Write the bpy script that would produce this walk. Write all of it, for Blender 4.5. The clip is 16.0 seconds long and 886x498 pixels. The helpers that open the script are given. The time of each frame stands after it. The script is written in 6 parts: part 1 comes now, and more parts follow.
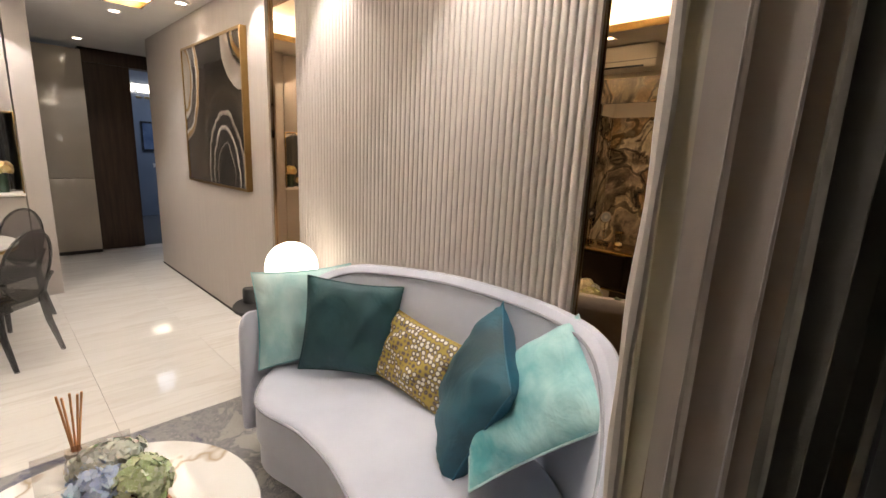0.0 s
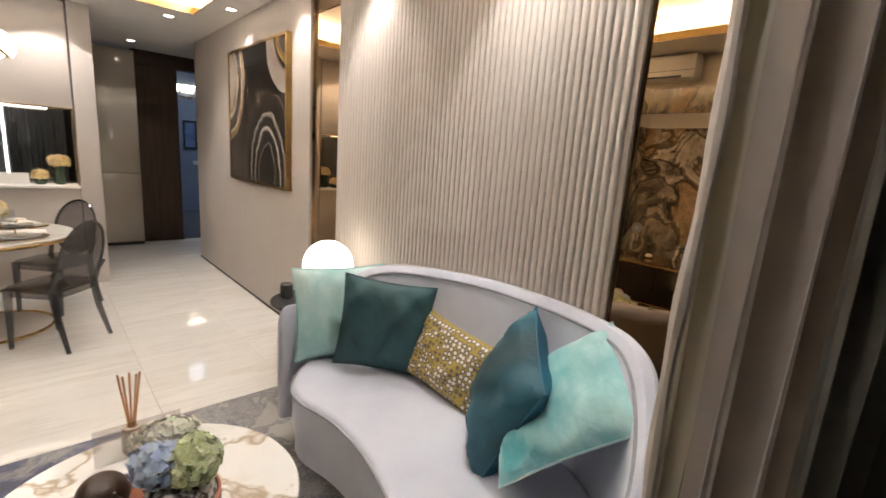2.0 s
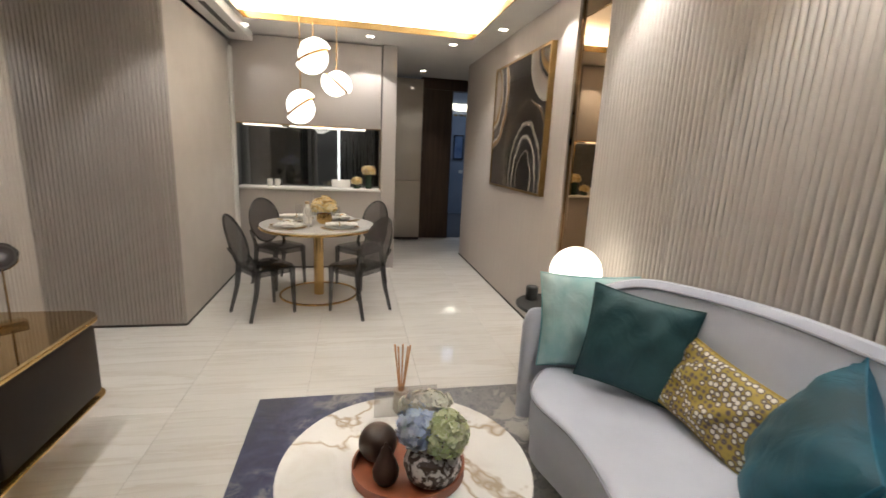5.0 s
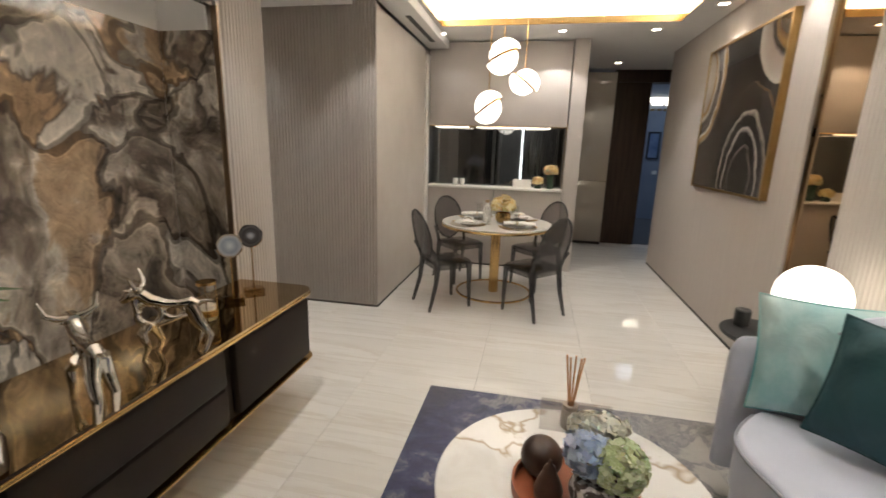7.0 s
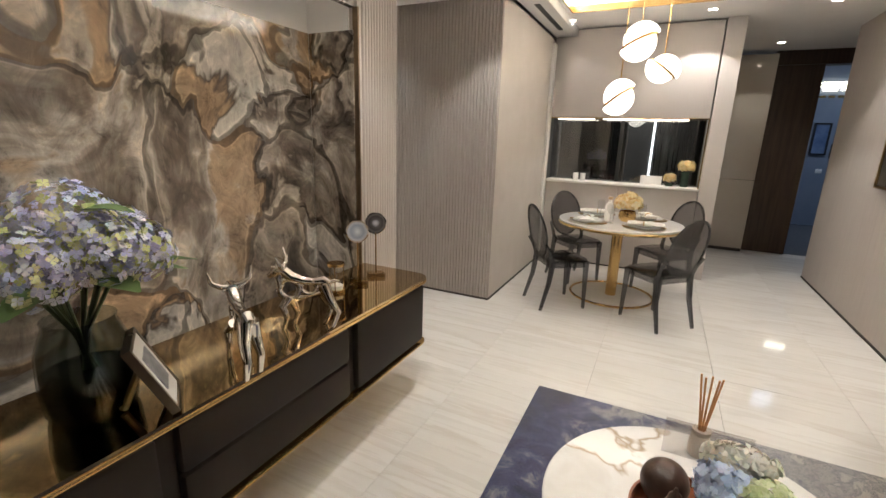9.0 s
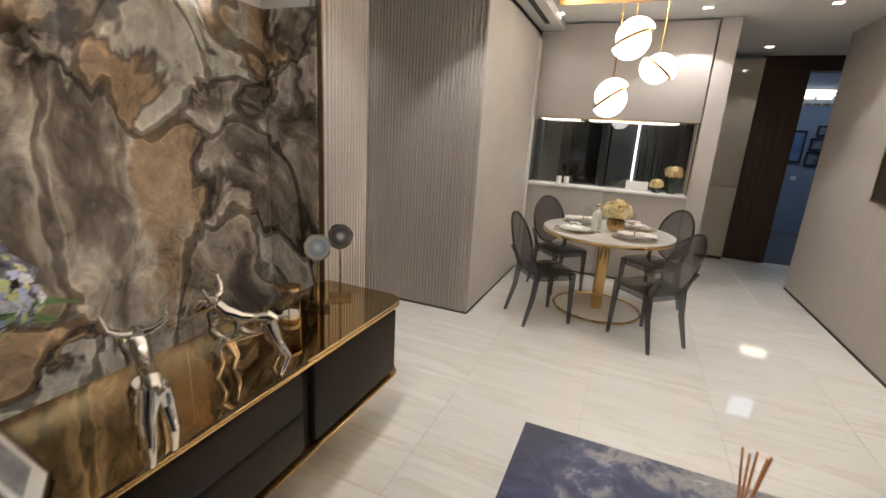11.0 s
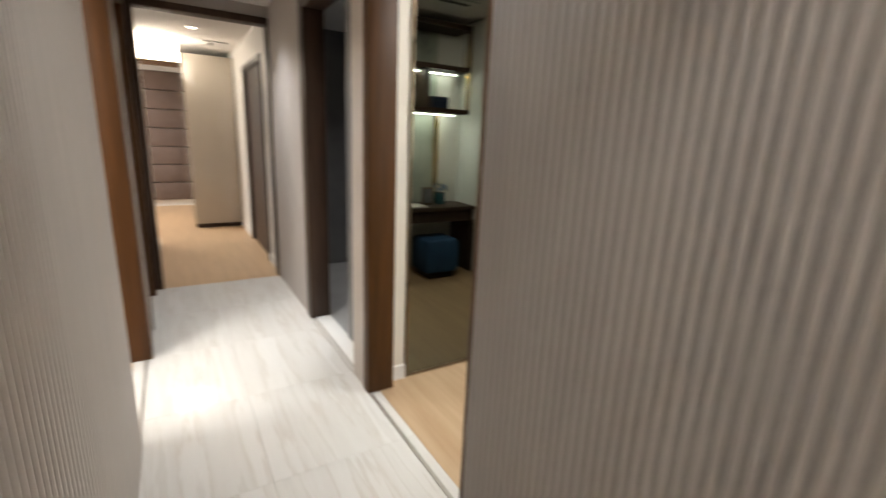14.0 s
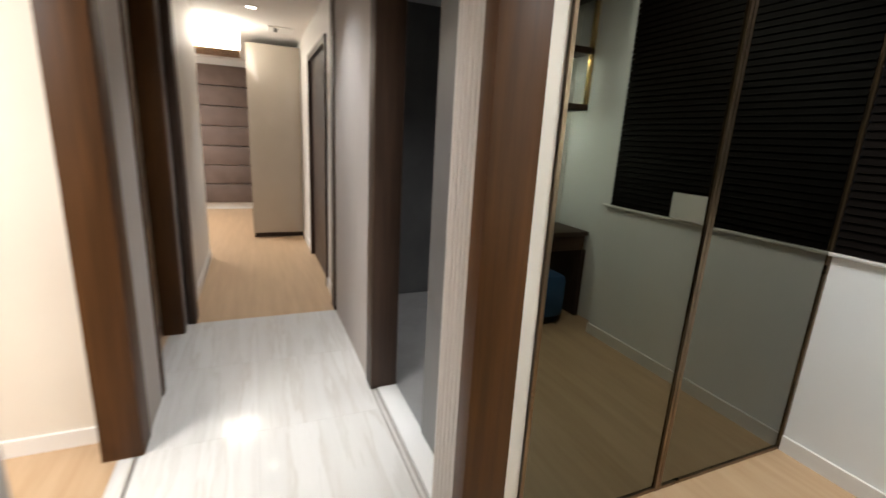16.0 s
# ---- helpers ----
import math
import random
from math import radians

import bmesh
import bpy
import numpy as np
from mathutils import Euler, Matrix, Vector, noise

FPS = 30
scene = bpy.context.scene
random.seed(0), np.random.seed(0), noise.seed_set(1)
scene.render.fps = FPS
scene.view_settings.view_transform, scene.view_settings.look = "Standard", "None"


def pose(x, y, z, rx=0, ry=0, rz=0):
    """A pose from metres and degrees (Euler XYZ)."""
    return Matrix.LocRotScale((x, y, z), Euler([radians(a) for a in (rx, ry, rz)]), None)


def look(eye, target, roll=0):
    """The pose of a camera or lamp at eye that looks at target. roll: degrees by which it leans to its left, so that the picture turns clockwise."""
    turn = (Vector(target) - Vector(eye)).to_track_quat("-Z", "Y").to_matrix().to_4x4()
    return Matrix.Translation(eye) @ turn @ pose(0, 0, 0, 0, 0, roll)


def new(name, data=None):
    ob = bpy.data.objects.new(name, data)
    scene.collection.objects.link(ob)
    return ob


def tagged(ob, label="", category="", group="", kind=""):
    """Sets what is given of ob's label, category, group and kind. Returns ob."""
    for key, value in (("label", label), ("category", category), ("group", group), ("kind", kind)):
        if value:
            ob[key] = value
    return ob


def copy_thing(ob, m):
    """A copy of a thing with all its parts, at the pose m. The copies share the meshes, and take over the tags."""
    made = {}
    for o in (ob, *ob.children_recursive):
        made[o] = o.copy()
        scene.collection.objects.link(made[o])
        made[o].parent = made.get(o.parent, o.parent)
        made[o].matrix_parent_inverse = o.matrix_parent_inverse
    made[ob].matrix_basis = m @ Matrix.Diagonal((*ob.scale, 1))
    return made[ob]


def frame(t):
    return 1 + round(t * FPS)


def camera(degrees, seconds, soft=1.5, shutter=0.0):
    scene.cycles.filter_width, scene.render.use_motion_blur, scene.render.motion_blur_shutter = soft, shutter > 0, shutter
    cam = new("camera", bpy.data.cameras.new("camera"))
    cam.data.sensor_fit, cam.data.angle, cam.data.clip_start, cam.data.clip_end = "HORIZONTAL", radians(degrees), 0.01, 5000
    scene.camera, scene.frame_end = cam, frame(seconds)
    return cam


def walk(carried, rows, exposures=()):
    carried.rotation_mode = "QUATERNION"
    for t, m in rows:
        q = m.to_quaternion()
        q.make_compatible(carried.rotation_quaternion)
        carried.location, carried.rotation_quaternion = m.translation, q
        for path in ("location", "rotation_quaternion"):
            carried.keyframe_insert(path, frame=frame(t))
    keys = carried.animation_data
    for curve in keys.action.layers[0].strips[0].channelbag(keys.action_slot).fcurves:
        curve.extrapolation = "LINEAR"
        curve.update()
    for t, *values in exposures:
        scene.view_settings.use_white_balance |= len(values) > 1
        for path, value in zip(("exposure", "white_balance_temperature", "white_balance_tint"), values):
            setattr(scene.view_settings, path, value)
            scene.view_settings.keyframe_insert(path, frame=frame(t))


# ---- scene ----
cam = camera(90.0, 16.0, shutter=0.5)
PATH = [
    (0, (3.883, 1.459, 1.534), (2.521, 2.864, 1.122), 2.6),
    (0.5, (3.893, 1.424, 1.533), (2.562, 2.857, 1.114), 3.5),
    (1, (3.891, 1.405, 1.53), (2.557, 2.835, 1.112), 4.2),
    (1.5, (3.89, 1.395, 1.536), (2.529, 2.802, 1.125), 4.4),
    (2, (3.885, 1.381, 1.534), (2.447, 2.712, 1.137), 4.2),
    (2.5, (3.88, 1.37, 1.536), (2.335, 2.577, 1.144), 3.7),
    (3, (3.874, 1.366, 1.527), (2.219, 2.42, 1.136), 3.3),
    (3.5, (3.872, 1.364, 1.527), (2.122, 2.246, 1.126), 2.9),
    (4, (3.862, 1.363, 1.525), (2.042, 2.082, 1.112), 2.7),
    (6.5, (3.764, 1.354, 1.484), (1.819, 1.191, 1.046), 2.3),
    (7, (3.747, 1.357, 1.483), (1.835, 0.976, 1.035), 1.7),
    (7.5, (3.737, 1.347, 1.478), (1.876, 0.778, 1.015), 1.3),
    (8, (3.736, 1.334, 1.477), (1.929, 0.625, 0.998), 1.8),
    (8.5, (3.739, 1.323, 1.478), (1.993, 0.48, 0.987), 1.8),
    (11, (3.405, 1.137, 1.503), (1.614, 0.405, 0.998), 3.5),
    (11.5, (3.058, 0.995, 1.524), (1.223, 0.387, 1.01), 3.4),
    (12, (2.608, 0.833, 1.486), (0.747, 0.292, 0.992), 3.8),
    (12.5, (2.135, 0.683, 1.547), (0.269, 0.188, 1.022), 3.3),
    (13, (1.66, 0.545, 1.544), (-0.141, -0.168, 1.046), 2.7),
    (13.5, (1.22, 0.234, 1.446), (-0.315, -0.958, 0.974), 3.7),
    (14, (0.851, -0.127, 1.415), (-0.166, -1.782, 0.937), 2.4),
    (14.5, (0.712, -0.351, 1.426), (0.23, -2.235, 0.961), 3.7),
    (15, (0.671, -0.562, 1.4), (0.321, -2.473, 0.925), 3.4),
    (15.5, (0.65, -0.891, 1.425), (0.162, -2.771, 0.948), 2.9),
    (16, (0.56, -1.217, 1.407), (-0.206, -3.001, 0.925), 3.1),
]
walk(cam, [(t, look(eye, target, roll)) for t, eye, target, roll in PATH], exposures=[
    (0.0, 0.35, 6800, 14), (1.5, 0.31, 6700, 13), (3.0, 0.2, 6600, 12), (4.0, 0.05, 6450, 10), (7.0, -0.02, 6550, 10), (8.5, 0.26, 6500, 10), (11.5, 0.11, 6350, 10),
    (12.5, 0.12, 6350, 10), (14.0, 0.1, 6500, 10), (14.6, -0.13, 6450, 10), (15.3, -0.15, 6400, 10), (16.0, 0.02, 6300, 10)])

# ---------- world, lamps, exposure ----------
world = bpy.data.worlds.new("night")
world.use_nodes = True
world.node_tree.nodes["Background"].inputs[0].default_value = (0.02, 0.025, 0.04, 1)
world.node_tree.nodes["Background"].inputs[1].default_value = 0.3
scene.world = world

WARM = (1.0, 0.975, 0.935)
NEUTRAL = (1.0, 0.99, 0.965)


def spot(x, y, z, watts, cone=70, blend=0.6, colour=WARM, tx=0.0, ty=0.0, size=0.03):
    data = bpy.data.lights.new("downlight_beam", "SPOT")
    data.energy, data.spot_size, data.spot_blend, data.color, data.shadow_soft_size = watts, radians(cone), blend, colour, size
    ob = new("downlight_beam", data)
    ob.matrix_world = look((x, y, z), (x + tx, y + ty, z - 2.0))
    return ob


# added fill lamps for rooms without a visible source, and shelf strip boosts
def area(x, y, z, sx, sy, watts, colour=WARM, rx=0, ry=0, rz=0):
    data = bpy.data.lights.new("fill_light", "AREA")
    data.shape, data.size, data.size_y, data.energy, data.color = "RECTANGLE", sx, sy, watts, colour
    ob = new("fill_light", data)
    ob.matrix_world = pose(x, y, z, rx, ry, rz)
    return ob


CEIL = 2.72      # main ceiling
CORR = 2.50      # corridor ceiling
FORE = 2.60      # its higher front part
NORTH = 2.95     # face of the painting wall
# recessed downlights of living and dining: x, y, watts; y 0.12 row assumed, last one added unseen for curtain and sofa
DOWN = [(-1.47, 0.24, 20), (-1.475, 1.535, 23), (-1.495, 2.467, 16), (-3.3, 2.4, 10),
        (-0.69, 2.80, 20), (0.50, 2.80, 24), (1.55, 2.76, 26), (2.75, 2.76, 31),
        (0.6, 0.12, 32), (1.75, 0.12, 22), (2.9, 0.12, 19), (3.55, 1.75, 17)]
for x, y, w in DOWN:
    washer = x < -1.4 and y < 2
    spot(x, y, CEIL - 0.012, w * (1.9 if washer else 1.7), 102 if washer else 82, 0.14 if washer else 0.45, tx=-0.35 if x == 0.6 else 0.0)
for x, y, w in ((0.55, -1.1, 26), (0.55, -2.75, 66), (0.5, -4.1, 80), (0.53, -6.1, 70)):
    spot(x, y, (FORE if y > -1.28 else CORR) - 0.012, w, 100 if y == -4.1 else 76, 0.9, (0.97, 0.99, 1.0), tx=-0.65 if y > -2 else -0.2)
spot(-0.75, -3.6, 2.438, 26, 90, 0.8, (0.97, 0.99, 1.0))   # bathroom

# ---------- materials ----------


def nodes_of(name):
    m = bpy.data.materials.new(name)
    m.use_nodes = True
    n, l = m.node_tree.nodes, m.node_tree.links
    return m, n, l, n["Principled BSDF"]


def ramp(n, stops):
    r = n.new("ShaderNodeValToRGB")
    e = r.color_ramp.elements
    while len(e) < len(stops):
        e.new(0.5)
    for el, (p, c) in zip(e, stops):
        el.position, el.color = p, (*c, 1)
    return r


def coords(n, l, scale=(1, 1, 1), by_object=False):
    tc = n.new("ShaderNodeTexCoord")
    mp = n.new("ShaderNodeMapping")
    mp.inputs["Scale"].default_value = scale
    if by_object:
        oi = n.new("ShaderNodeObjectInfo")
        mul = n.new("ShaderNodeMath")
        mul.operation = "MULTIPLY"
        mul.inputs[1].default_value = 37.0
        l.new(oi.outputs["Random"], mul.inputs[0])
        add = n.new("ShaderNodeVectorMath")
        l.new(tc.outputs["Object"], add.inputs[0])
        l.new(mul.outputs[0], add.inputs[1])
        l.new(add.outputs[0], mp.inputs[0])
    else:
        l.new(tc.outputs["Object"], mp.inputs[0])
    return mp


def noise_tex(n, l, vec, scale, detail=4, rough=0.55, dist=0.0):
    t = n.new("ShaderNodeTexNoise")
    t.inputs["Scale"].default_value, t.inputs["Detail"].default_value = scale, detail
    t.inputs["Roughness"].default_value, t.inputs["Distortion"].default_value = rough, dist
    l.new(vec.outputs[0], t.inputs["Vector"])
    return t


def surface(name, a, b, rough=0.6, metal=0.0, scale=6.0, stretch=(1, 1, 1), fine=80.0, bump=0.15, spread=0.08,
            by_object=False, coat=0.0, sheen=0.0, lo=0.3, hi=0.7):
    """Two tones by a broad noise, roughness by the same, and a fine grain as bump."""
    m, n, l, p = nodes_of(name)
    mp = coords(n, l, stretch, by_object)
    t = noise_tex(n, l, mp, scale, 5)
    r = ramp(n, [(lo, a), (hi, b)])
    l.new(t.outputs[0], r.inputs[0])
    l.new(r.outputs[0], p.inputs["Base Color"])
    mr = n.new("ShaderNodeMapRange")
    mr.inputs[3].default_value, mr.inputs[4].default_value = max(0.02, rough - spread), min(1, rough + spread)
    l.new(t.outputs[0], mr.inputs[0])
    l.new(mr.outputs[0], p.inputs["Roughness"])
    p.inputs["Metallic"].default_value = metal
    if coat:
        p.inputs["Coat Weight"].default_value, p.inputs["Coat Roughness"].default_value = coat, 0.05
    if sheen:
        p.inputs["Sheen Weight"].default_value, p.inputs["Sheen Roughness"].default_value = sheen, 0.4
    if bump:
        g = noise_tex(n, l, mp, fine, 3)
        bp = n.new("ShaderNodeBump")
        bp.inputs["Strength"].default_value, bp.inputs["Distance"].default_value = bump, 0.004
        l.new(g.outputs[0], bp.inputs["Height"])
        l.new(bp.outputs[0], p.inputs["Normal"])
    return m


def glow(name, colour, strength):
    m, n, l, p = nodes_of(name)
    p.inputs["Base Color"].default_value = (*colour, 1)
    p.inputs["Emission Color"].default_value = (*colour, 1)
    p.inputs["Emission Strength"].default_value = strength
    return m


def see_through(name, tint, gloss=0.05, base=0.04):
    """Clear plastic or thin glass: tinted view through it, gloss stronger at the rims."""
    m, n, l, p = nodes_of(name)
    n.remove(p)
    out = n["Material Output"]
    tr, gl = n.new("ShaderNodeBsdfTransparent"), n.new("ShaderNodeBsdfGlossy")
    mix, lw = n.new("ShaderNodeMixShader"), n.new("ShaderNodeLayerWeight")
    pw, fr = n.new("ShaderNodeMath"), n.new("ShaderNodeMath")
    pw.operation, fr.operation = "POWER", "MULTIPLY_ADD"
    pw.inputs[1].default_value, fr.inputs[1].default_value, fr.inputs[2].default_value = 4.0, 0.5, base
    l.new(lw.outputs["Facing"], pw.inputs[0])
    l.new(pw.outputs[0], fr.inputs[0])
    tr.inputs[0].default_value = (*tint, 1)
    gl.inputs["Roughness"].default_value = gloss
    l.new(fr.outputs[0], mix.inputs[0])
    l.new(tr.outputs[0], mix.inputs[1])
    l.new(gl.outputs[0], mix.inputs[2])
    l.new(mix.outputs[0], out.inputs[0])
    return m


def mirror(name, tint, rough=0.01):
    m, n, l, p = nodes_of(name)
    p.inputs["Base Color"].default_value = (*tint, 1)
    p.inputs["Metallic"].default_value, p.inputs["Roughness"].default_value = 1.0, rough
    return m


def stone(name, stops, scale, warp, stretch=(1, 1, 1), rough=0.12, by_object=False, vein=None, detail=8, turn=0.0):
    """Veined stone: noise pulled about by another noise; vein = (colour, scale, width)."""
    m, n, l, p = nodes_of(name)
    mp = coords(n, l, stretch, by_object)
    mp.inputs["Rotation"].default_value = (0, turn, 0)
    w = noise_tex(n, l, mp, scale * 0.6, 3)
    sub = n.new("ShaderNodeVectorMath")
    sub.operation = "MULTIPLY_ADD"
    l.new(w.outputs["Color"], sub.inputs[0])
    sub.inputs[1].default_value = (warp, warp, warp)
    l.new(mp.outputs[0], sub.inputs[2])
    t = noise_tex(n, l, sub, scale, detail, 0.6)
    r = ramp(n, stops)
    l.new(t.outputs[0], r.inputs[0])
    out = r.outputs[0]
    if vein:
        colour, vs, width = vein
        v = noise_tex(n, l, sub, vs, 4, 0.5)
        vr = ramp(n, [(0.5 - width, (0, 0, 0)), (0.5, (1, 1, 1)), (0.5 + width, (0, 0, 0))])
        l.new(v.outputs[0], vr.inputs[0])
        mx = n.new("ShaderNodeMix")
        mx.data_type = "RGBA"
        l.new(vr.outputs[0], mx.inputs["Factor"])
        l.new(out, mx.inputs["A"])
        mx.inputs["B"].default_value = (*colour, 1)
        out = mx.outputs["Result"]
    l.new(out, p.inputs["Base Color"])
    p.inputs["Roughness"].default_value = rough
    return m


M_WALLPAPER = surface("taupe_wallpaper", (0.43, 0.385, 0.35), (0.48, 0.43, 0.395), 0.7, scale=3, stretch=(14, 14, 0.6), fine=60, bump=0.25)
M_BEIGE = surface("beige_padded_wall", (0.55, 0.5, 0.455), (0.6, 0.55, 0.505), 0.75, scale=4, stretch=(1, 1, 1), fine=120, bump=0.15)
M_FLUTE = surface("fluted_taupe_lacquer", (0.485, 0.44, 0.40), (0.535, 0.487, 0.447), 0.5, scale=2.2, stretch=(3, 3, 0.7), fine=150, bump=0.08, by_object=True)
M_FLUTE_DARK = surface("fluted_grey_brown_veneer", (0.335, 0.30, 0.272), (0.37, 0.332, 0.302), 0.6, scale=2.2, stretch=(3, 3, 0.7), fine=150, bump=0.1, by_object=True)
M_CEIL = surface("white_ceiling_paint", (0.74, 0.72, 0.70), (0.8, 0.78, 0.76), 0.85, scale=1.5, fine=200, bump=0.05)
M_WHITE = surface("white_paint", (0.76, 0.74, 0.71), (0.82, 0.8, 0.77), 0.5, scale=2, fine=160, bump=0.04)
M_CREAM = surface("cream_wall_paint", (0.72, 0.66, 0.57), (0.78, 0.72, 0.63), 0.8, scale=1.5, fine=150, bump=0.08)
M_GREYGREEN = surface("pale_grey_green_paint", (0.76, 0.775, 0.775), (0.81, 0.82, 0.82), 0.8, scale=1.5, fine=150, bump=0.08)
M_BLUEWALL = surface("blue_grey_lobby_paint", (0.20, 0.235, 0.30), (0.25, 0.285, 0.35), 0.8, scale=1.5, fine=150, bump=0.05)
M_CABINET = surface("taupe_matt_lacquer", (0.44, 0.40, 0.375), (0.47, 0.43, 0.405), 0.42, scale=1.5, fine=200, bump=0.02)
M_GLOSS = surface("champagne_gloss_lacquer", (0.40, 0.35, 0.29), (0.44, 0.39, 0.33), 0.1, scale=1.2, fine=5, bump=0.02, spread=0.04, coat=0.6)
M_DARKWOOD = surface("dark_brown_veneer", (0.036, 0.021, 0.014), (0.062, 0.037, 0.025), 0.45, scale=4, stretch=(8, 8, 0.5), fine=70, bump=0.15)
M_WALNUT = surface("walnut_door_casing", (0.052, 0.0195, 0.004), (0.088, 0.034, 0.0075), 0.5, scale=4, stretch=(10, 10, 0.5), fine=60, bump=0.12)
for m in (M_WALNUT, M_DARKWOOD):
    m.node_tree.nodes["Principled BSDF"].inputs["Specular IOR Level"].default_value = 0.25
M_BRASS = surface("brushed_brass", (0.62, 0.40, 0.15), (0.72, 0.49, 0.21), 0.24, metal=1.0, scale=8, stretch=(1, 1, 6), fine=120, bump=0.05)
M_BRONZE = surface("dark_bronze_trim", (0.18, 0.13, 0.085), (0.25, 0.18, 0.12), 0.3, metal=1.0, scale=6, fine=100, bump=0.04)
M_BLACK = surface("black_aluminium", (0.012, 0.012, 0.013), (0.02, 0.02, 0.02), 0.4, scale=4, fine=100, bump=0.03)
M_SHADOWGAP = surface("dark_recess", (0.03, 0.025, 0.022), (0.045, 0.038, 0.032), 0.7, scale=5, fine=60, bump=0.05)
M_MIRROR = mirror("bronze_tinted_mirror", (0.46, 0.33, 0.2))
M_MIRROR_GREY = mirror("smoked_wardrobe_mirror", (0.17, 0.17, 0.135))


def agate_marble(name):
    """Large flowing bands of grey, umber, ochre and cream, with fine parallel lines along them."""
    m, n, l, p = nodes_of(name)
    mp = coords(n, l, (1.0, 1.0, 0.72))
    mp.inputs["Rotation"].default_value = (0.0, 0.45, 0.0)
    w1 = noise_tex(n, l, mp, 0.9, 2, 0.5)
    v1 = n.new("ShaderNodeVectorMath")
    v1.operation = "MULTIPLY_ADD"
    v1.inputs[1].default_value = (1.5, 1.5, 1.5)
    l.new(w1.outputs["Color"], v1.inputs[0])
    l.new(mp.outputs[0], v1.inputs[2])
    w2 = noise_tex(n, l, v1, 2.6, 3, 0.55)
    v2 = n.new("ShaderNodeVectorMath")
    v2.operation = "MULTIPLY_ADD"
    v2.inputs[1].default_value = (0.5, 0.5, 0.5)
    l.new(w2.outputs["Color"], v2.inputs[0])
    l.new(v1.outputs[0], v2.inputs[2])
    vo = n.new("ShaderNodeTexVoronoi")
    vo.inputs["Scale"].default_value, vo.inputs["Randomness"].default_value = 1.6, 1.0
    l.new(v2.outputs[0], vo.inputs["Vector"])
    sx = n.new("ShaderNodeSeparateColor")
    l.new(vo.outputs["Color"], sx.inputs[0])
    t = noise_tex(n, l, v2, 1.6, 5, 0.55)
    half = n.new("ShaderNodeMath")
    half.operation = "MULTIPLY_ADD"
    half.inputs[1].default_value = 0.62
    l.new(sx.outputs[0], half.inputs[0])
    l.new(t.outputs[0], half.inputs[2])
    r = ramp(n, [(0.36, (0.05, 0.040, 0.033)), (0.45, (0.13, 0.108, 0.09)), (0.49, (0.32, 0.27, 0.22)), (0.63, (0.40, 0.345, 0.29)), (0.66, (0.085, 0.068, 0.056)), (0.72, (0.20, 0.165, 0.135)),
                 (0.80, (0.50, 0.45, 0.395)), (0.84, (0.40, 0.30, 0.205)), (0.94, (0.38, 0.265, 0.17)), (0.97, (0.10, 0.08, 0.066)), (1.0, (0.56, 0.52, 0.475))])
    l.new(half.outputs[0], r.inputs[0])
    ve = n.new("ShaderNodeTexVoronoi")
    ve.feature = "DISTANCE_TO_EDGE"
    ve.inputs["Scale"].default_value, ve.inputs["Randomness"].default_value = 1.6, 1.0
    l.new(v2.outputs[0], ve.inputs["Vector"])
    er = ramp(n, [(0.0, (0.12, 0.11, 0.10)), (0.03, (0.25, 0.23, 0.21)), (0.045, (1.6, 1.58, 1.55)), (0.06, (1.1, 1.1, 1.1)), (0.13, (1, 1, 1))])
    l.new(ve.outputs["Distance"], er.inputs[0])
    f = noise_tex(n, l, v2, 1.35, 9, 0.62)
    mul = n.new("ShaderNodeMath")
    mul.operation = "MULTIPLY"
    mul.inputs[1].default_value = 52.0
    l.new(f.outputs[0], mul.inputs[0])
    sn = n.new("ShaderNodeMath")
    sn.operation = "SINE"
    l.new(mul.outputs[0], sn.inputs[0])
    mr = n.new("ShaderNodeMapRange")
    mr.inputs[1].default_value, mr.inputs[2].default_value, mr.inputs[3].default_value, mr.inputs[4].default_value = -1, 1, 0.84, 1.10
    l.new(sn.outputs[0], mr.inputs[0])
    g = noise_tex(n, l, mp, 6.5, 13, 0.76, 1.2)
    gr = ramp(n, [(0.34, (0.30, 0.29, 0.28)), (0.45, (0.80, 0.79, 0.78)), (0.56, (1.05, 1.04, 1.02)), (0.66, (1.6, 1.56, 1.5))])
    l.new(g.outputs[0], gr.inputs[0])
    m1 = n.new("ShaderNodeMix")
    m1.data_type, m1.blend_type = "RGBA", "MULTIPLY"
    m1.inputs["Factor"].default_value = 1.0
    l.new(r.outputs[0], m1.inputs["A"])
    l.new(mr.outputs[0], m1.inputs["B"])
    m2 = n.new("ShaderNodeMix")
    m2.data_type, m2.blend_type = "RGBA", "MULTIPLY"
    m2.inputs["Factor"].default_value = 1.0
    l.new(m1.outputs["Result"], m2.inputs["A"])
    l.new(gr.outputs[0], m2.inputs["B"])
    m3 = n.new("ShaderNodeMix")
    m3.data_type, m3.blend_type = "RGBA", "MULTIPLY"
    m3.inputs["Factor"].default_value = 0.7
    l.new(m2.outputs["Result"], m3.inputs["A"])
    l.new(er.outputs[0], m3.inputs["B"])
    l.new(m3.outputs["Result"], p.inputs["Base Color"])
    p.inputs["Roughness"].default_value = 0.07
    return m


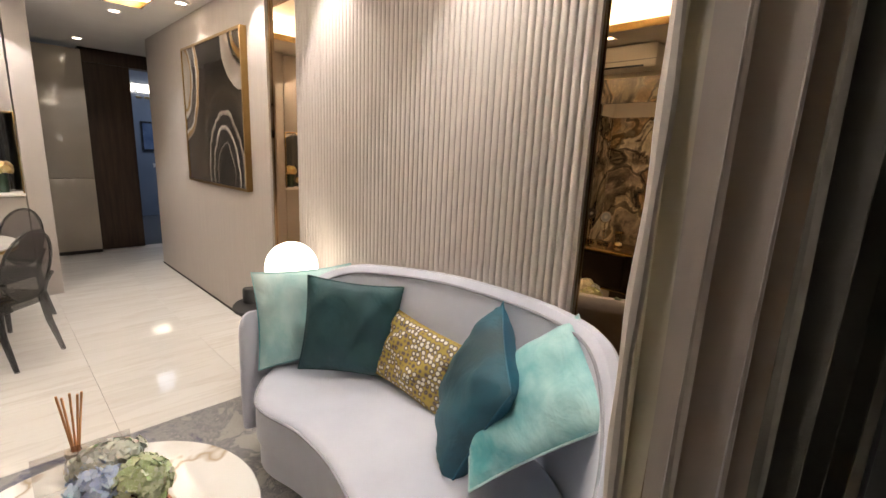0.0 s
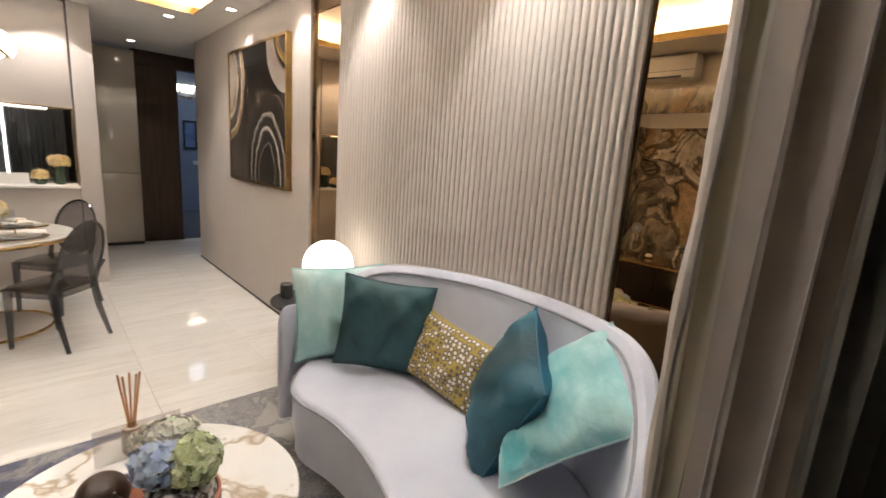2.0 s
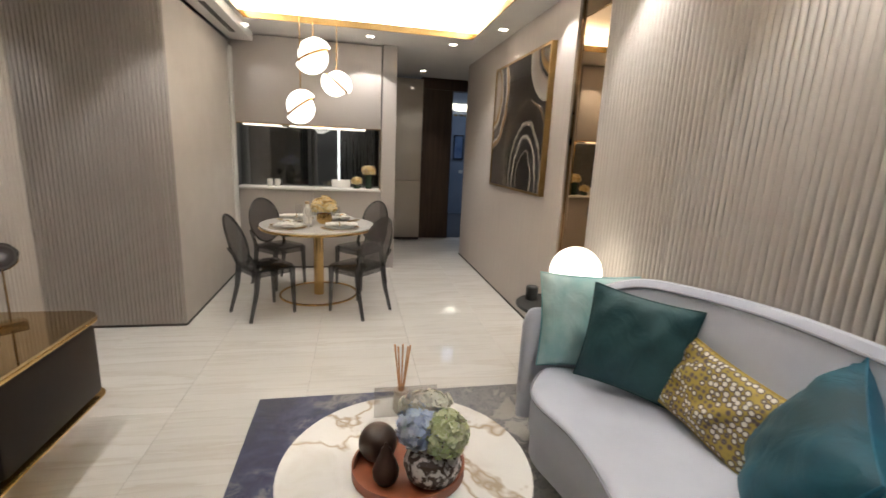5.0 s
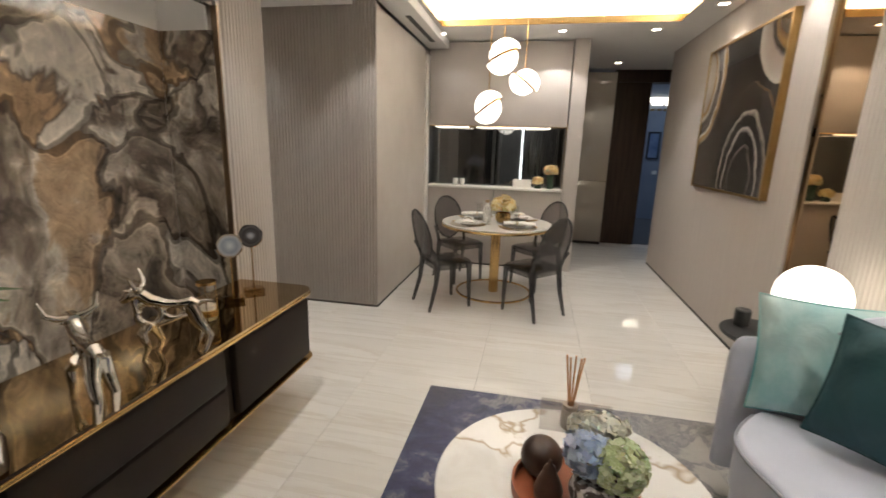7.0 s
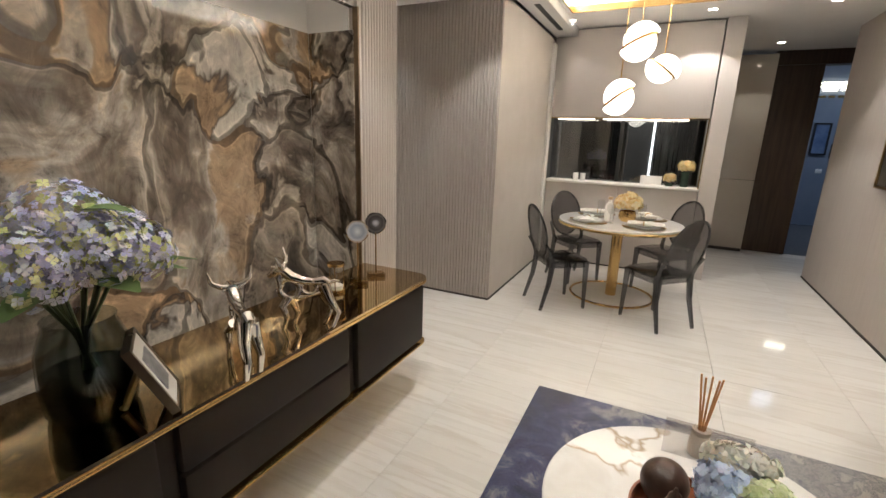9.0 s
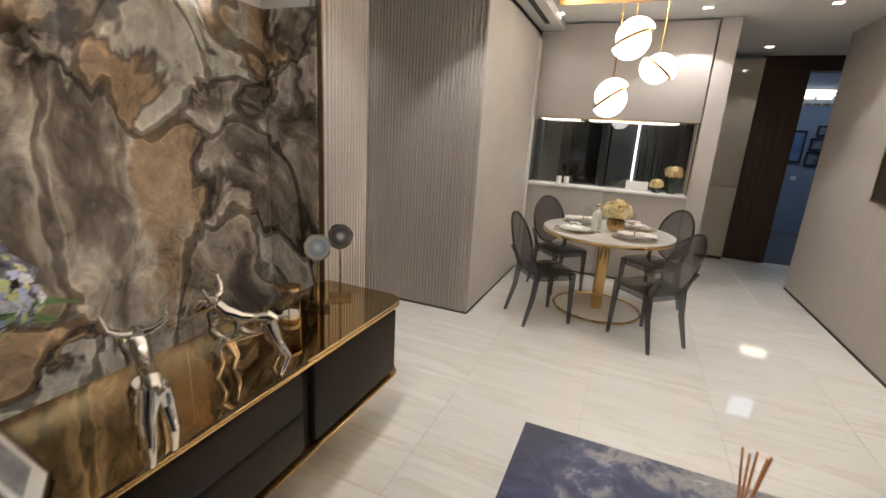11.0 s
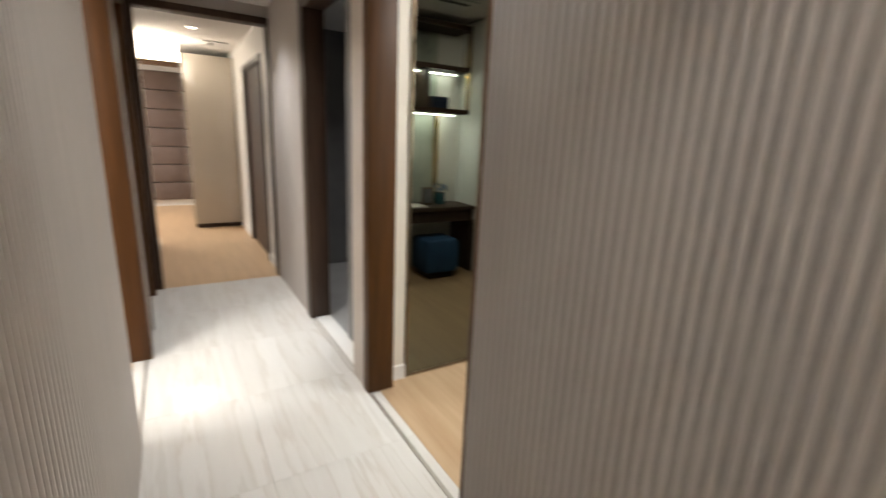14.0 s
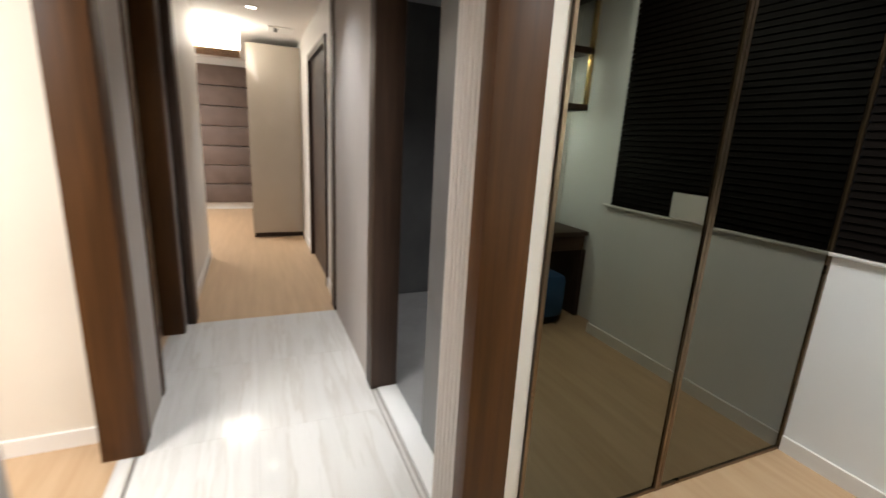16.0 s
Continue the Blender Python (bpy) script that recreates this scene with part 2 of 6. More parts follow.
M_MARBLE = agate_marble("brown_agate_marble")
M_TILE = stone("cream_marble_floor_tile",
               [(0.28, (0.60, 0.57, 0.53)), (0.38, (0.70, 0.675, 0.635)), (0.425, (0.645, 0.615, 0.57)), (0.44, (0.71, 0.685, 0.645)), (0.52, (0.68, 0.65, 0.61)), (0.545, (0.63, 0.59, 0.54)), (0.56, (0.71, 0.685, 0.645)), (0.62, (0.73, 0.705, 0.67)), (0.64, (0.665, 0.635, 0.595)), (0.72, (0.74, 0.715, 0.68))],
               0.8, 0.4, stretch=(5.5, 0.4, 1), rough=0.055, by_object=True, detail=7)
M_GROUT = surface("beige_grout", (0.50, 0.47, 0.43), (0.56, 0.53, 0.49), 0.8, scale=9, fine=100)
M_TABLE_MARBLE = stone("white_gold_veined_marble",
                       [(0.3, (0.66, 0.63, 0.59)), (0.45, (0.78, 0.76, 0.73)), (0.6, (0.80, 0.785, 0.76)), (0.7, (0.72, 0.69, 0.65))],
                       2.6, 0.5, rough=0.08, vein=((0.44, 0.35, 0.25), 2.1, 0.02), detail=5)
M_OAK = surface("oak_floor_plank", (0.46, 0.30, 0.17), (0.56, 0.39, 0.24), 0.4, scale=2, stretch=(9, 0.7, 1), fine=60, bump=0.08, by_object=True)
M_BATHTILE = surface("dark_grey_bathroom_tile", (0.10, 0.098, 0.098), (0.14, 0.137, 0.135), 0.35, scale=3, fine=70, bump=0.05, by_object=True)
M_BATHFLOOR = surface("grey_bathroom_floor_tile", (0.26, 0.25, 0.24), (0.33, 0.32, 0.31), 0.4, scale=5, fine=70, bump=0.05, by_object=True)
M_LED = glow("led_strip", (1.0, 0.93, 0.82), 4)
M_COVE = glow("cove_led", (1.0, 0.93, 0.80), 75)
M_LENS = glow("downlight_lens", (1.0, 0.88, 0.72), 18)
M_GLOBE = glow("opal_lamp_globe", (1.0, 0.95, 0.86), 3.0)
M_GLOBE_TABLE = glow("opal_table_globe", (1.0, 0.92, 0.78), 3.4)
M_GILT = surface("dull_gilt_frame", (0.26, 0.16, 0.06), (0.36, 0.23, 0.09), 0.35, metal=1.0, scale=8, fine=100, bump=0.05)
M_SIGN = glow("lit_sign_letter", (1.0, 0.93, 0.75), 5)

# ---------- builders ----------


def box(bm, x0, y0, z0, x1, y1, z1, bevel=0.0, seg=2):
    r = bmesh.ops.create_cube(bm, size=1, matrix=Matrix.Translation(((x0 + x1) / 2, (y0 + y1) / 2, (z0 + z1) / 2)) @ Matrix.Diagonal((abs(x1 - x0), abs(y1 - y0), abs(z1 - z0), 1)))
    if bevel:
        es = {e for v in r["verts"] for e in v.link_edges}
        bmesh.ops.bevel(bm, geom=list(es), offset=bevel, segments=seg, affect="EDGES", profile=0.5)


def lathe(bm, prof, seg=32, x=0, y=0, z=0):
    """A turned shape from (radius, height) pairs."""
    rings = []
    for r, h in prof:
        if r < 1e-5:
            rings.append([bm.verts.new((x, y, z + h))])
        else:
            rings.append([bm.verts.new((x + r * math.cos(2 * math.pi * i / seg), y + r * math.sin(2 * math.pi * i / seg), z + h)) for i in range(seg)])
    for a, b in zip(rings, rings[1:]):
        for i in range(seg):
            j = (i + 1) % seg
            f = [a[i % len(a)], a[j % len(a)], b[j % len(b)], b[i % len(b)]]
            f = list(dict.fromkeys(f))
            if len(f) > 2:
                bm.faces.new(f)


def tube(bm, pts, rad, seg=8, caps=True):
    """A round bar along points; rad is a number or one per point."""
    pts = [Vector(p) for p in pts]
    rads = [rad] * len(pts) if isinstance(rad, (int, float)) else list(rad)
    rings = []
    side = None
    for i, p in enumerate(pts):
        d = (pts[min(i + 1, len(pts) - 1)] - pts[max(i - 1, 0)]).normalized()
        if side is None:
            side = d.orthogonal().normalized()
        side = (side - d * side.dot(d)).normalized()
        up = d.cross(side)
        rings.append([bm.verts.new(p + rads[i] * (math.cos(2 * math.pi * k / seg) * side + math.sin(2 * math.pi * k / seg) * up)) for k in range(seg)])
    for a, b in zip(rings, rings[1:]):
        for k in range(seg):
            bm.faces.new((a[k], a[(k + 1) % seg], b[(k + 1) % seg], b[k]))
    if caps:
        bm.faces.new(rings[0])
        bm.faces.new(rings[-1])


def finish(bm, name, material, smooth=True):
    bmesh.ops.recalc_face_normals(bm, faces=bm.faces)
    me = bpy.data.meshes.new(name)
    bm.to_mesh(me)
    bm.free()
    me.materials.append(material)
    if smooth:
        for f in me.polygons:
            f.use_smooth = True
        me.set_sharp_from_angle(angle=radians(38))
    return me


def part(name, bm, material, parent, label="", smooth=True):
    ob = new(name, finish(bm, name, material, smooth))
    ob.parent = parent
    return tagged(ob, label)


def thing(name, label, category, place=None, group="", kind=""):
    ob = new(name)
    ob.empty_display_size = 0.1
    if place is not None:
        ob.matrix_world = place
    return tagged(ob, label, category, group, kind)


def solid(name, bm, material, label, category, group="", kind="", smooth=True):
    return tagged(new(name, finish(bm, name, material, smooth)), label, category, group, kind)


def boxes(*bs, bevel=0.0):
    bm = bmesh.new()
    for b in bs:
        box(bm, *b, bevel=bevel)
    return bm


def structure(name, material, label, *bs, category="wall", bevel=0.0):
    return solid(name, boxes(*bs, bevel=bevel), material, label, category, kind="structure", smooth=bool(bevel))


def ribs(parent, material, start, step, count, height, z0, radius, facing):
    """Half-round ribs side by side; facing is the outward normal, step the way from one to the next."""
    bm = bmesh.new()
    f, s = Vector(facing), Vector(step).normalized()
    pitch = Vector(step).length
    lo, hi, k = [], [], 8
    for i in range(k + 1):
        a = math.pi * i / k
        q = s * (-math.cos(a) * pitch * 0.455) + f * (math.sin(a) * radius)
        lo.append(bm.verts.new(q))
        hi.append(bm.verts.new(q + Vector((0, 0, height))))
    for i in range(k):
        bm.faces.new((lo[i], lo[i + 1], hi[i + 1], hi[i]))
    bm.faces.new(lo)
    bm.faces.new(hi)
    me = finish(bm, "rib", material)
    for i in range(count):
        ob = new("rib", me)
        ob.parent = parent
        ob.location = (start[0] + step[0] * i, start[1] + step[1] * i, z0)


# ---------- the setting ----------
floor = structure("floor", M_GROUT, "pale beige grout bed under the marble tiles", (-4.0, -4.68, -0.1, 4.45, 4.2, -0.006), category="floor")
structure("floor_wood", M_OAK, "warm oak plank floor in the rooms off the corridor", (-0.14, -10.2, -0.1, 4.2, -4.68, -0.002), category="floor")
structure("floor_study", M_OAK, "warm oak plank floor of the study", (-2.1, -2.33, -0.1, -0.06, -0.1, 0.002), category="floor")
structure("floor_side_room", M_OAK, "warm oak plank floor of the side room", (1.16, -4.68, -0.1, 4.2, -0.9, 0.002), category="floor")

# painting wall with the two mirror strips and the fluted panel
structure("wall_north", M_WALLPAPER, "taupe wallpapered wall with fine vertical grain", (-2.63, NORTH, 0.0, 0.60, 3.15, CEIL))
structure("wall_north_core", M_SHADOWGAP, "dark wall core behind mirrors and fluted panel", (0.60, NORTH + 0.07, 0.0, 4.45, 3.15, CEIL))
# gap shade painted as a thin dark strip, proud of the wall
structure("baseboard_north", M_SHADOWGAP, "dark strip along the wall foot, painted as the shade of a gap", (-2.634, NORTH - 0.004, 0.0, 0.60, NORTH + 0.004, 0.022), category="baseboard")

# dining side wall
structure("wall_dining", M_BEIGE, "beige padded wall beside the dining table", (-1.83, -0.12, 0.0, 0.0, 0.0, CEIL))
structure("trim_dining", M_WHITE, "pale vertical end panel in the dining corner", (-1.826, 0.001, 0.0, -1.70, 0.028, 2.55), category="trim", bevel=0.003)
# same painted gap shade, no real recess
structure("baseboard_dining", M_SHADOWGAP, "dark strip along the dining wall foot, painted as the shade of a gap", (-1.69, 0.0, 0.0, 0.0, 0.005, 0.022), category="baseboard")

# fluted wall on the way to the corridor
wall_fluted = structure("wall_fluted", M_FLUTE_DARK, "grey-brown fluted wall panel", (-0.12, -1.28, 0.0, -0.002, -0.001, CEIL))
# gap shade under the ribs as a dark strip
structure("baseboard_fluted", M_SHADOWGAP, "dark strip under the fluted wall, painted as the shade of a gap", (-0.002, -1.28, 0.0, 0.012, 0.0, 0.02), category="baseboard")
wall_strip = structure("wall_strip", M_FLUTE, "narrow fluted wall strip between the doors", (-0.13, -2.50, 0.0, -0.002, -2.312, CORR))
structure("wall_corridor_west", M_WALLPAPER, "plain taupe corridor wall", (-0.13, -4.68, 0.0, 0.0, -3.55, CORR), (-0.13, -3.55, 2.36, 0.0, -2.50, CORR), (-0.13, -2.312, 2.36, 0.0, -1.28, CORR + 0.3))
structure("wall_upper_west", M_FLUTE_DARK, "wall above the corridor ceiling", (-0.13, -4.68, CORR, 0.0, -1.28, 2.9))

# pillar and corridor wall opposite
wall_pillar = structure("wall_pillar", M_FLUTE, "fluted taupe pillar beside the marble niche", (1.090, -2.32, 0.0, 1.496, -0.346, CEIL + 0.2))
structure("wall_corridor_east", M_WALLPAPER, "plain taupe corridor wall", (1.07, -3.70, 0.0, 1.2, -3.372, CORR), (1.07, -4.68, 0.0, 1.2, -4.56, CORR),
          (1.07, -3.22, 2.36, 1.2, -2.32, CORR), (1.07, -4.56, 2.36, 1.2, -3.70, CORR), (1.07, -3.372, 2.36, 1.2, -3.22, CORR))
structure("wall_end", M_WALLPAPER, "taupe wall round the bedroom doorway", (-0.13, -4.80, 0.0, -0.045, -4.68, CORR), (1.065, -4.80, 0.0, 1.2, -4.68, CORR), (-0.045, -4.80, 2.41, 1.065, -4.68, CORR))
structure("ceiling_corridor", M_CEIL, "white corridor ceiling with a dropped front edge", (-0.0, -4.68, CORR, 1.09, -1.28, CEIL + 0.05), (-0.0, -1.28, FORE, 1.09, -0.2, CEIL + 0.05), category="ceiling")

# marble niche of the television wall
structure("wall_marble", M_MARBLE, "polished brown and grey agate-patterned marble wall", (1.52, -0.83, 0.0, 2.0835, -0.69, 2.05), (2.0845, -0.83, 0.0, 4.0, -0.69, 2.05))
structure("wall_marble_return", M_MARBLE, "marble return of the niche", (1.497, -0.69, 0.0, 1.517, -0.366, 2.05))
structure("wall_marble_fascia", M_MARBLE, "marble fascia hiding the cove light above the niche", (1.50, -0.40, 2.17, 4.0, -0.362, 2.42))
structure("wall_niche_top", M_WHITE, "white plaster above the marble lit by a hidden strip", (1.50, -0.83, 2.05, 4.0, -0.70, 2.5), (1.50, -0.70, 2.42, 4.0, -0.40, 2.5), (1.50, -0.70, 2.05, 1.515, -0.40, 2.42))
structure("wall_above_niche", M_CREAM, "cream wall above the marble niche", (1.50, -0.5, 2.42, 4.45, -0.364, CEIL + 0.2))
structure("trim_niche", M_BRONZE, "thin bronze edge trim of the marble niche", (1.4965, -0.372, 0.0, 1.508, -0.335, 2.17), category="trim")

# window side, night outside
structure("wall_window", M_WALLPAPER, "wall beside the balcony door", (4.3, 2.6, 0.0, 4.45, 3.1, CEIL), (4.3, -0.5, 0.0, 4.45, 0.0, CEIL), (4.3, 0.0, 2.45, 4.45, 2.6, CEIL), (3.98, -0.83, 0.0, 4.45, -0.36, CEIL))
window = thing("window_1", "black framed balcony door with night outside", "window", kind="structure")
part("window_frame", boxes((4.30, 0.0, 0.0, 4.38, 0.06, 2.45), (4.30, 2.54, 0.0, 4.38, 2.6, 2.45), (4.30, 1.27, 0.0, 4.38, 1.33, 2.45), (4.30, 0.06, 2.39, 4.38, 2.54, 2.45), (4.30, 0.06, 0.0, 4.38, 2.54, 0.06)), M_BLACK, window)
M_NIGHT = surface("night_glass", (0.006, 0.007, 0.01), (0.01, 0.012, 0.016), 0.05, scale=1, bump=0)
for y0, y1 in ((0.06, 1.27), (1.33, 2.54)):
    part("pane", boxes((4.335, y0, 0.06, 4.345, y1, 2.39)), M_NIGHT, window)
structure("door_frame_balcony", M_BLACK, "black aluminium frame of the folding balcony door", (3.93, 2.12, 0.0, 4.28, 2.20, 2.72))

# main ceiling with a tray
TX0, TX1, TY0, TY1 = -1.20, 3.45, 0.29, 2.62
structure("ceiling", M_CEIL, "white ceiling with a recessed tray", (-4.2, TY1, CEIL, 4.45, 4.2, CEIL + 0.05), (-4.2, -0.5, CEIL, 4.45, TY0, CEIL + 0.05), (-4.2, TY0, CEIL, TX0, TY1, CEIL + 0.05), (TX1, TY0, CEIL, 4.45, TY1, CEIL + 0.05),
          (TX0 - 0.3, TY0 - 0.3, CEIL + 0.25, TX1 + 0.3, TY1 + 0.3, CEIL + 0.3),
          (TX0 - 0.3, TY0 - 0.3, CEIL + 0.05, TX0 - 0.25, TY1 + 0.3, CEIL + 0.25), (TX1 + 0.25, TY0 - 0.3, CEIL + 0.05, TX1 + 0.3, TY1 + 0.3, CEIL + 0.25),
          (TX0 - 0.25, TY0 - 0.3, CEIL + 0.05, TX1 + 0.25, TY0 - 0.25, CEIL + 0.25), (TX0 - 0.25, TY1 + 0.25, CEIL + 0.05, TX1 + 0.25, TY1 + 0.3, CEIL + 0.25), category="ceiling")
structure("trim_tray", M_BRASS, "brass edging of the ceiling tray", (TX0, TY0, CEIL - 0.004, TX0 + 0.012, TY1, CEIL + 0.06), (TX1 - 0.012, TY0, CEIL - 0.004, TX1, TY1, CEIL + 0.06),
          (TX0 + 0.012, TY0, CEIL - 0.004, TX1 - 0.012, TY0 + 0.012, CEIL + 0.06), (TX0 + 0.012, TY1 - 0.012, CEIL - 0.004, TX1 - 0.012, TY1, CEIL + 0.06), category="trim")
cove = thing("cove_light", "warm hidden light strips inside the ceiling tray", "light")
for b in ((TX0 - 0.14, TY0 - 0.1, TX0 - 0.1, TY1 + 0.1), (TX1 + 0.1, TY0 - 0.1, TX1 + 0.14, TY1 + 0.1), (TX0 - 0.1, TY0 - 0.14, TX1 + 0.1, TY0 - 0.1), (TX0 - 0.1, TY1 + 0.1, TX1 + 0.1, TY1 + 0.14)):
    part("strip", boxes((b[0], b[1], CEIL + 0.052, b[2], b[3], CEIL + 0.07)), M_COVE, cove)
niche_led = thing("niche_light", "hidden light strip over the marble niche", "light")
part("strip", boxes((1.6, -0.44, 2.38, 3.9, -0.41, 2.40)), M_LED, niche_led)

# ---------- kitchen front and the kitchen behind its hatch ----------
KX = -1.83
structure("wall_kitchen_side", M_CABINET, "taupe end panel of the kitchen front", (-2.45, 1.70, 0.0, KX - 0.004, 1.87, CEIL))
structure("wall_kitchen_end", M_BATHTILE, "dark tiled kitchen end wall", (-3.75, -0.12, 0.0, KX, -0.02, CEIL))
structure("wall_kitchen_back", M_BATHTILE, "dark glossy kitchen back wall", (-3.45, -0.02, 0.0, -3.35, 1.87, CEIL))
structure("wall_kitchen_flank", M_GLOSS, "champagne glossy wall beside the entrance", (-3.72, 1.75, 0.0, -2.45, 1.87, CEIL))
for y0, y1 in ((0.006, 1.690),):
    c = thing("upper_cabinet", "taupe matt lacquer upper cabinet over the kitchen hatch", "cabinet")
    part("door", boxes((KX - 0.35, y0, 1.75, KX, y1 - 0.005, 2.70), bevel=0.002), M_CABINET, c)
    part("trim", boxes((KX - 0.02, y0, 1.738, KX + 0.006, y1, 1.749)), M_BRASS, c, "thin brass lower edge")
for y0, y1 in ((0.006, 0.868), (0.874, 1.690)):
    c = thing("base_cabinet", "taupe matt lacquer base cabinet under the kitchen hatch", "cabinet", group="hatch cabinets")
    part("door", boxes((KX - 0.5, y0, 0.025, KX, y1, 0.985), bevel=0.003), M_CABINET, c)
    part("plinth", boxes((KX - 0.48, y0, 0.0, KX - 0.03, y1, 0.025)), M_SHADOWGAP, c)
solid("hatch_counter", boxes((-2.10, 0.004, 0.988, KX + 0.03, 1.693, 1.012), bevel=0.004), M_WHITE, "slim white stone counter of the kitchen hatch", "counter")
part("edge", boxes((KX - 0.02, 1.678, 1.013, KX + 0.004, 1.69, 1.737)), M_BRASS, bpy.data.objects["upper_cabinet"])
led = thing("under_cabinet_light", "slim light strip under the upper cabinet", "light", group="under-cabinet lights")
part("strip", boxes((KX - 0.07, 0.10, 1.728, KX - 0.03, 0.52, 1.737)), M_LED, led)
led2 = thing("under_cabinet_light", "slim light strip under the upper cabinet", "light", group="under-cabinet lights")
part("strip", boxes((KX - 0.07, 0.62, 1.728, KX - 0.03, 1.50, 1.737)), M_LED, led2)
vled = thing("upright_light", "upright white light strip on the kitchen back wall", "light")
part("strip", boxes((-3.35, 1.125, 0.95, -3.335, 1.147, 1.95)), glow("cool_led", (0.95, 0.98, 1.0), 6), vled)
fr = thing("refrigerator", "tall dark steel refrigerator in the kitchen", "refrigerator")
M_STEEL = surface("dark_steel", (0.16, 0.16, 0.165), (0.22, 0.22, 0.225), 0.28, metal=0.9, scale=3, stretch=(12, 12, 0.5), fine=120, bump=0.03)
part("body", boxes((-3.34, 1.18, 0.0, -2.85, 1.66, 2.0), bevel=0.008), M_STEEL, fr)
part("handle", boxes((-2.85, 1.22, 0.9, -2.82, 1.24, 1.6), bevel=0.004), M_STEEL, fr)
kb = thing("kitchen_base_unit", "dark kitchen base unit along the back wall", "cabinet")
part("body", boxes((-3.34, -0.01, 0.0, -2.85, 1.10, 0.88)), M_DARKWOOD, kb)
part("worktop", boxes((-3.345, -0.015, 0.88, -2.82, 1.10, 0.91), bevel=0.004), M_STEEL, kb)
pane = thing("hatch_glass", "reflective tinted glass pane behind the kitchen hatch", "glass pane")
part("glass", boxes((-2.092, 0.006, 1.013, -2.084, 1.69, 1.75)), see_through("reflective_tinted_glass", (0.8, 0.81, 0.8), 0.01, 0.14), pane)
part("frame", boxes((-2.10, 0.80, 1.013, -2.076, 0.84, 1.75)), M_BLACK, pane)
divider = thing("sliding_screen", "dark framed glass screen in the kitchen", "screen")
part("frame", boxes((-2.62, 0.80, 0.0, -2.58, 0.84, 2.3), (-2.62, 0.0, 2.26, -2.58, 0.80, 2.3)), M_BLACK, divider)
part("pane", boxes((-2.605, 0.0, 0.0, -2.597, 0.80, 2.26)), see_through("smoked_glass", (0.35, 0.36, 0.36)), divider)

# added fill to brighten the kitchen behind the hatch
area(-2.7, 0.6, 2.6, 0.4, 1.0, 17, NEUTRAL)
structure("ceiling_kitchen", M_CEIL, "white kitchen ceiling", (-3.45, -0.02, 2.62, -2.2, 1.75, 2.7), category="ceiling")

# entrance passage
c = thing("tall_cabinet", "tall champagne gloss shoe cabinet beside the entrance", "cabinet")
part("door", boxes((-4.0, 1.87, 0.05, -3.72, 2.475, 1.02), (-4.0, 1.87, 1.026, -3.72, 2.475, 2.66), bevel=0.002), M_GLOSS, c)
part("plinth", boxes((-3.98, 1.87, 0.0, -3.75, 2.475, 0.05)), M_SHADOWGAP, c)
door = thing("door_1", "dark brown entrance door panel", "door", kind="structure")
part("leaf", boxes((-3.98, 2.48, 0.0, -3.92, 3.02, 2.54)), M_DARKWOOD, door)
structure("wall_entrance", M_DARKWOOD, "dark lintel over the entrance", (-4.1, 2.476, 2.54, -3.90, 4.2, CEIL), (-4.1, 3.75, 0.0, -3.90, 4.2, 2.54))
structure("wall_entrance_north", M_WALLPAPER, "plain taupe wall of the entrance hall", (-4.0, 4.05, 0.0, -2.5, 4.2, CEIL), (-2.63, 3.15, 0.0, -2.5, 4.05, CEIL))
structure("wall_lobby", M_BLUEWALL, "blue-grey lobby wall with framed pictures", (-7.35, 1.5, 0.0, -7.19, 8.0, 3.2))
structure("wall_lobby_sides", M_BLUEWALL, "blue-grey lobby side walls", (-7.19, 1.4, 0.0, -4.1, 1.5, 3.2), (-7.19, 7.9, 0.0, -4.1, 8.0, 3.2), (-4.1, 4.2, 0.0, -4.0, 8.0, 3.2), (-7.35, 1.4, 3.2, -4.0, 8.0, 3.3))
structure("floor_lobby", surface("dark_lobby_carpet", (0.07, 0.075, 0.085), (0.1, 0.105, 0.12), 0.95, scale=20, fine=200, bump=0.3), "dark grey lobby carpet", (-7.19, 1.5, -0.1, -4.0, 7.9, -0.004), category="floor")
# added bluish fill for the lobby, no fitting modelled
area(-5.6, 4.4, 3.18, 1.0, 3.0, 26, (0.62, 0.77, 1.0))

# study
M_TRACK = surface("satin_metal_strip", (0.36, 0.33, 0.29), (0.46, 0.42, 0.37), 0.4, metal=0.5, scale=5, stretch=(1, 8, 1), fine=90, bump=0.02)
structure("wall_study", M_GREYGREEN, "pale grey study wall below the blinds", (-1.92, -2.45, 0.0, -1.785, -0.89, 1.0))
structure("wall_study_recess", M_GREYGREEN, "pale grey study wall behind the desk end", (-2.05, -0.89, 0.0, -1.95, -0.12, 2.6))
structure("wall_study_lintel", M_GREYGREEN, "pale grey study wall above the blinds", (-1.92, -2.45, 2.42, -1.785, -0.89, 2.6))
structure("wall_study_reveal", M_GREYGREEN, "pale grey study wall beside the blinds", (-1.92, -0.95, 1.0, -1.785, -0.89, 2.42))
structure("wall_study_return", M_WHITE, "white return of the desk recess", (-2.05, -0.91, 0.0, -1.80, -0.885, 2.6))
structure("wall_study_north", M_WHITE, "white lit study wall behind the shelves", (-2.05, -0.17, 0.0, -0.12, -0.12, 2.6))
structure("wall_study_south", M_CREAM, "wall behind the wardrobe", (-1.92, -2.95, 0.0, -0.16, -2.85, 2.6))
structure("ceiling_study", M_CEIL, "white study ceiling", (-1.92, -2.85, 2.6, -0.0, -0.0, 2.7), category="ceiling")
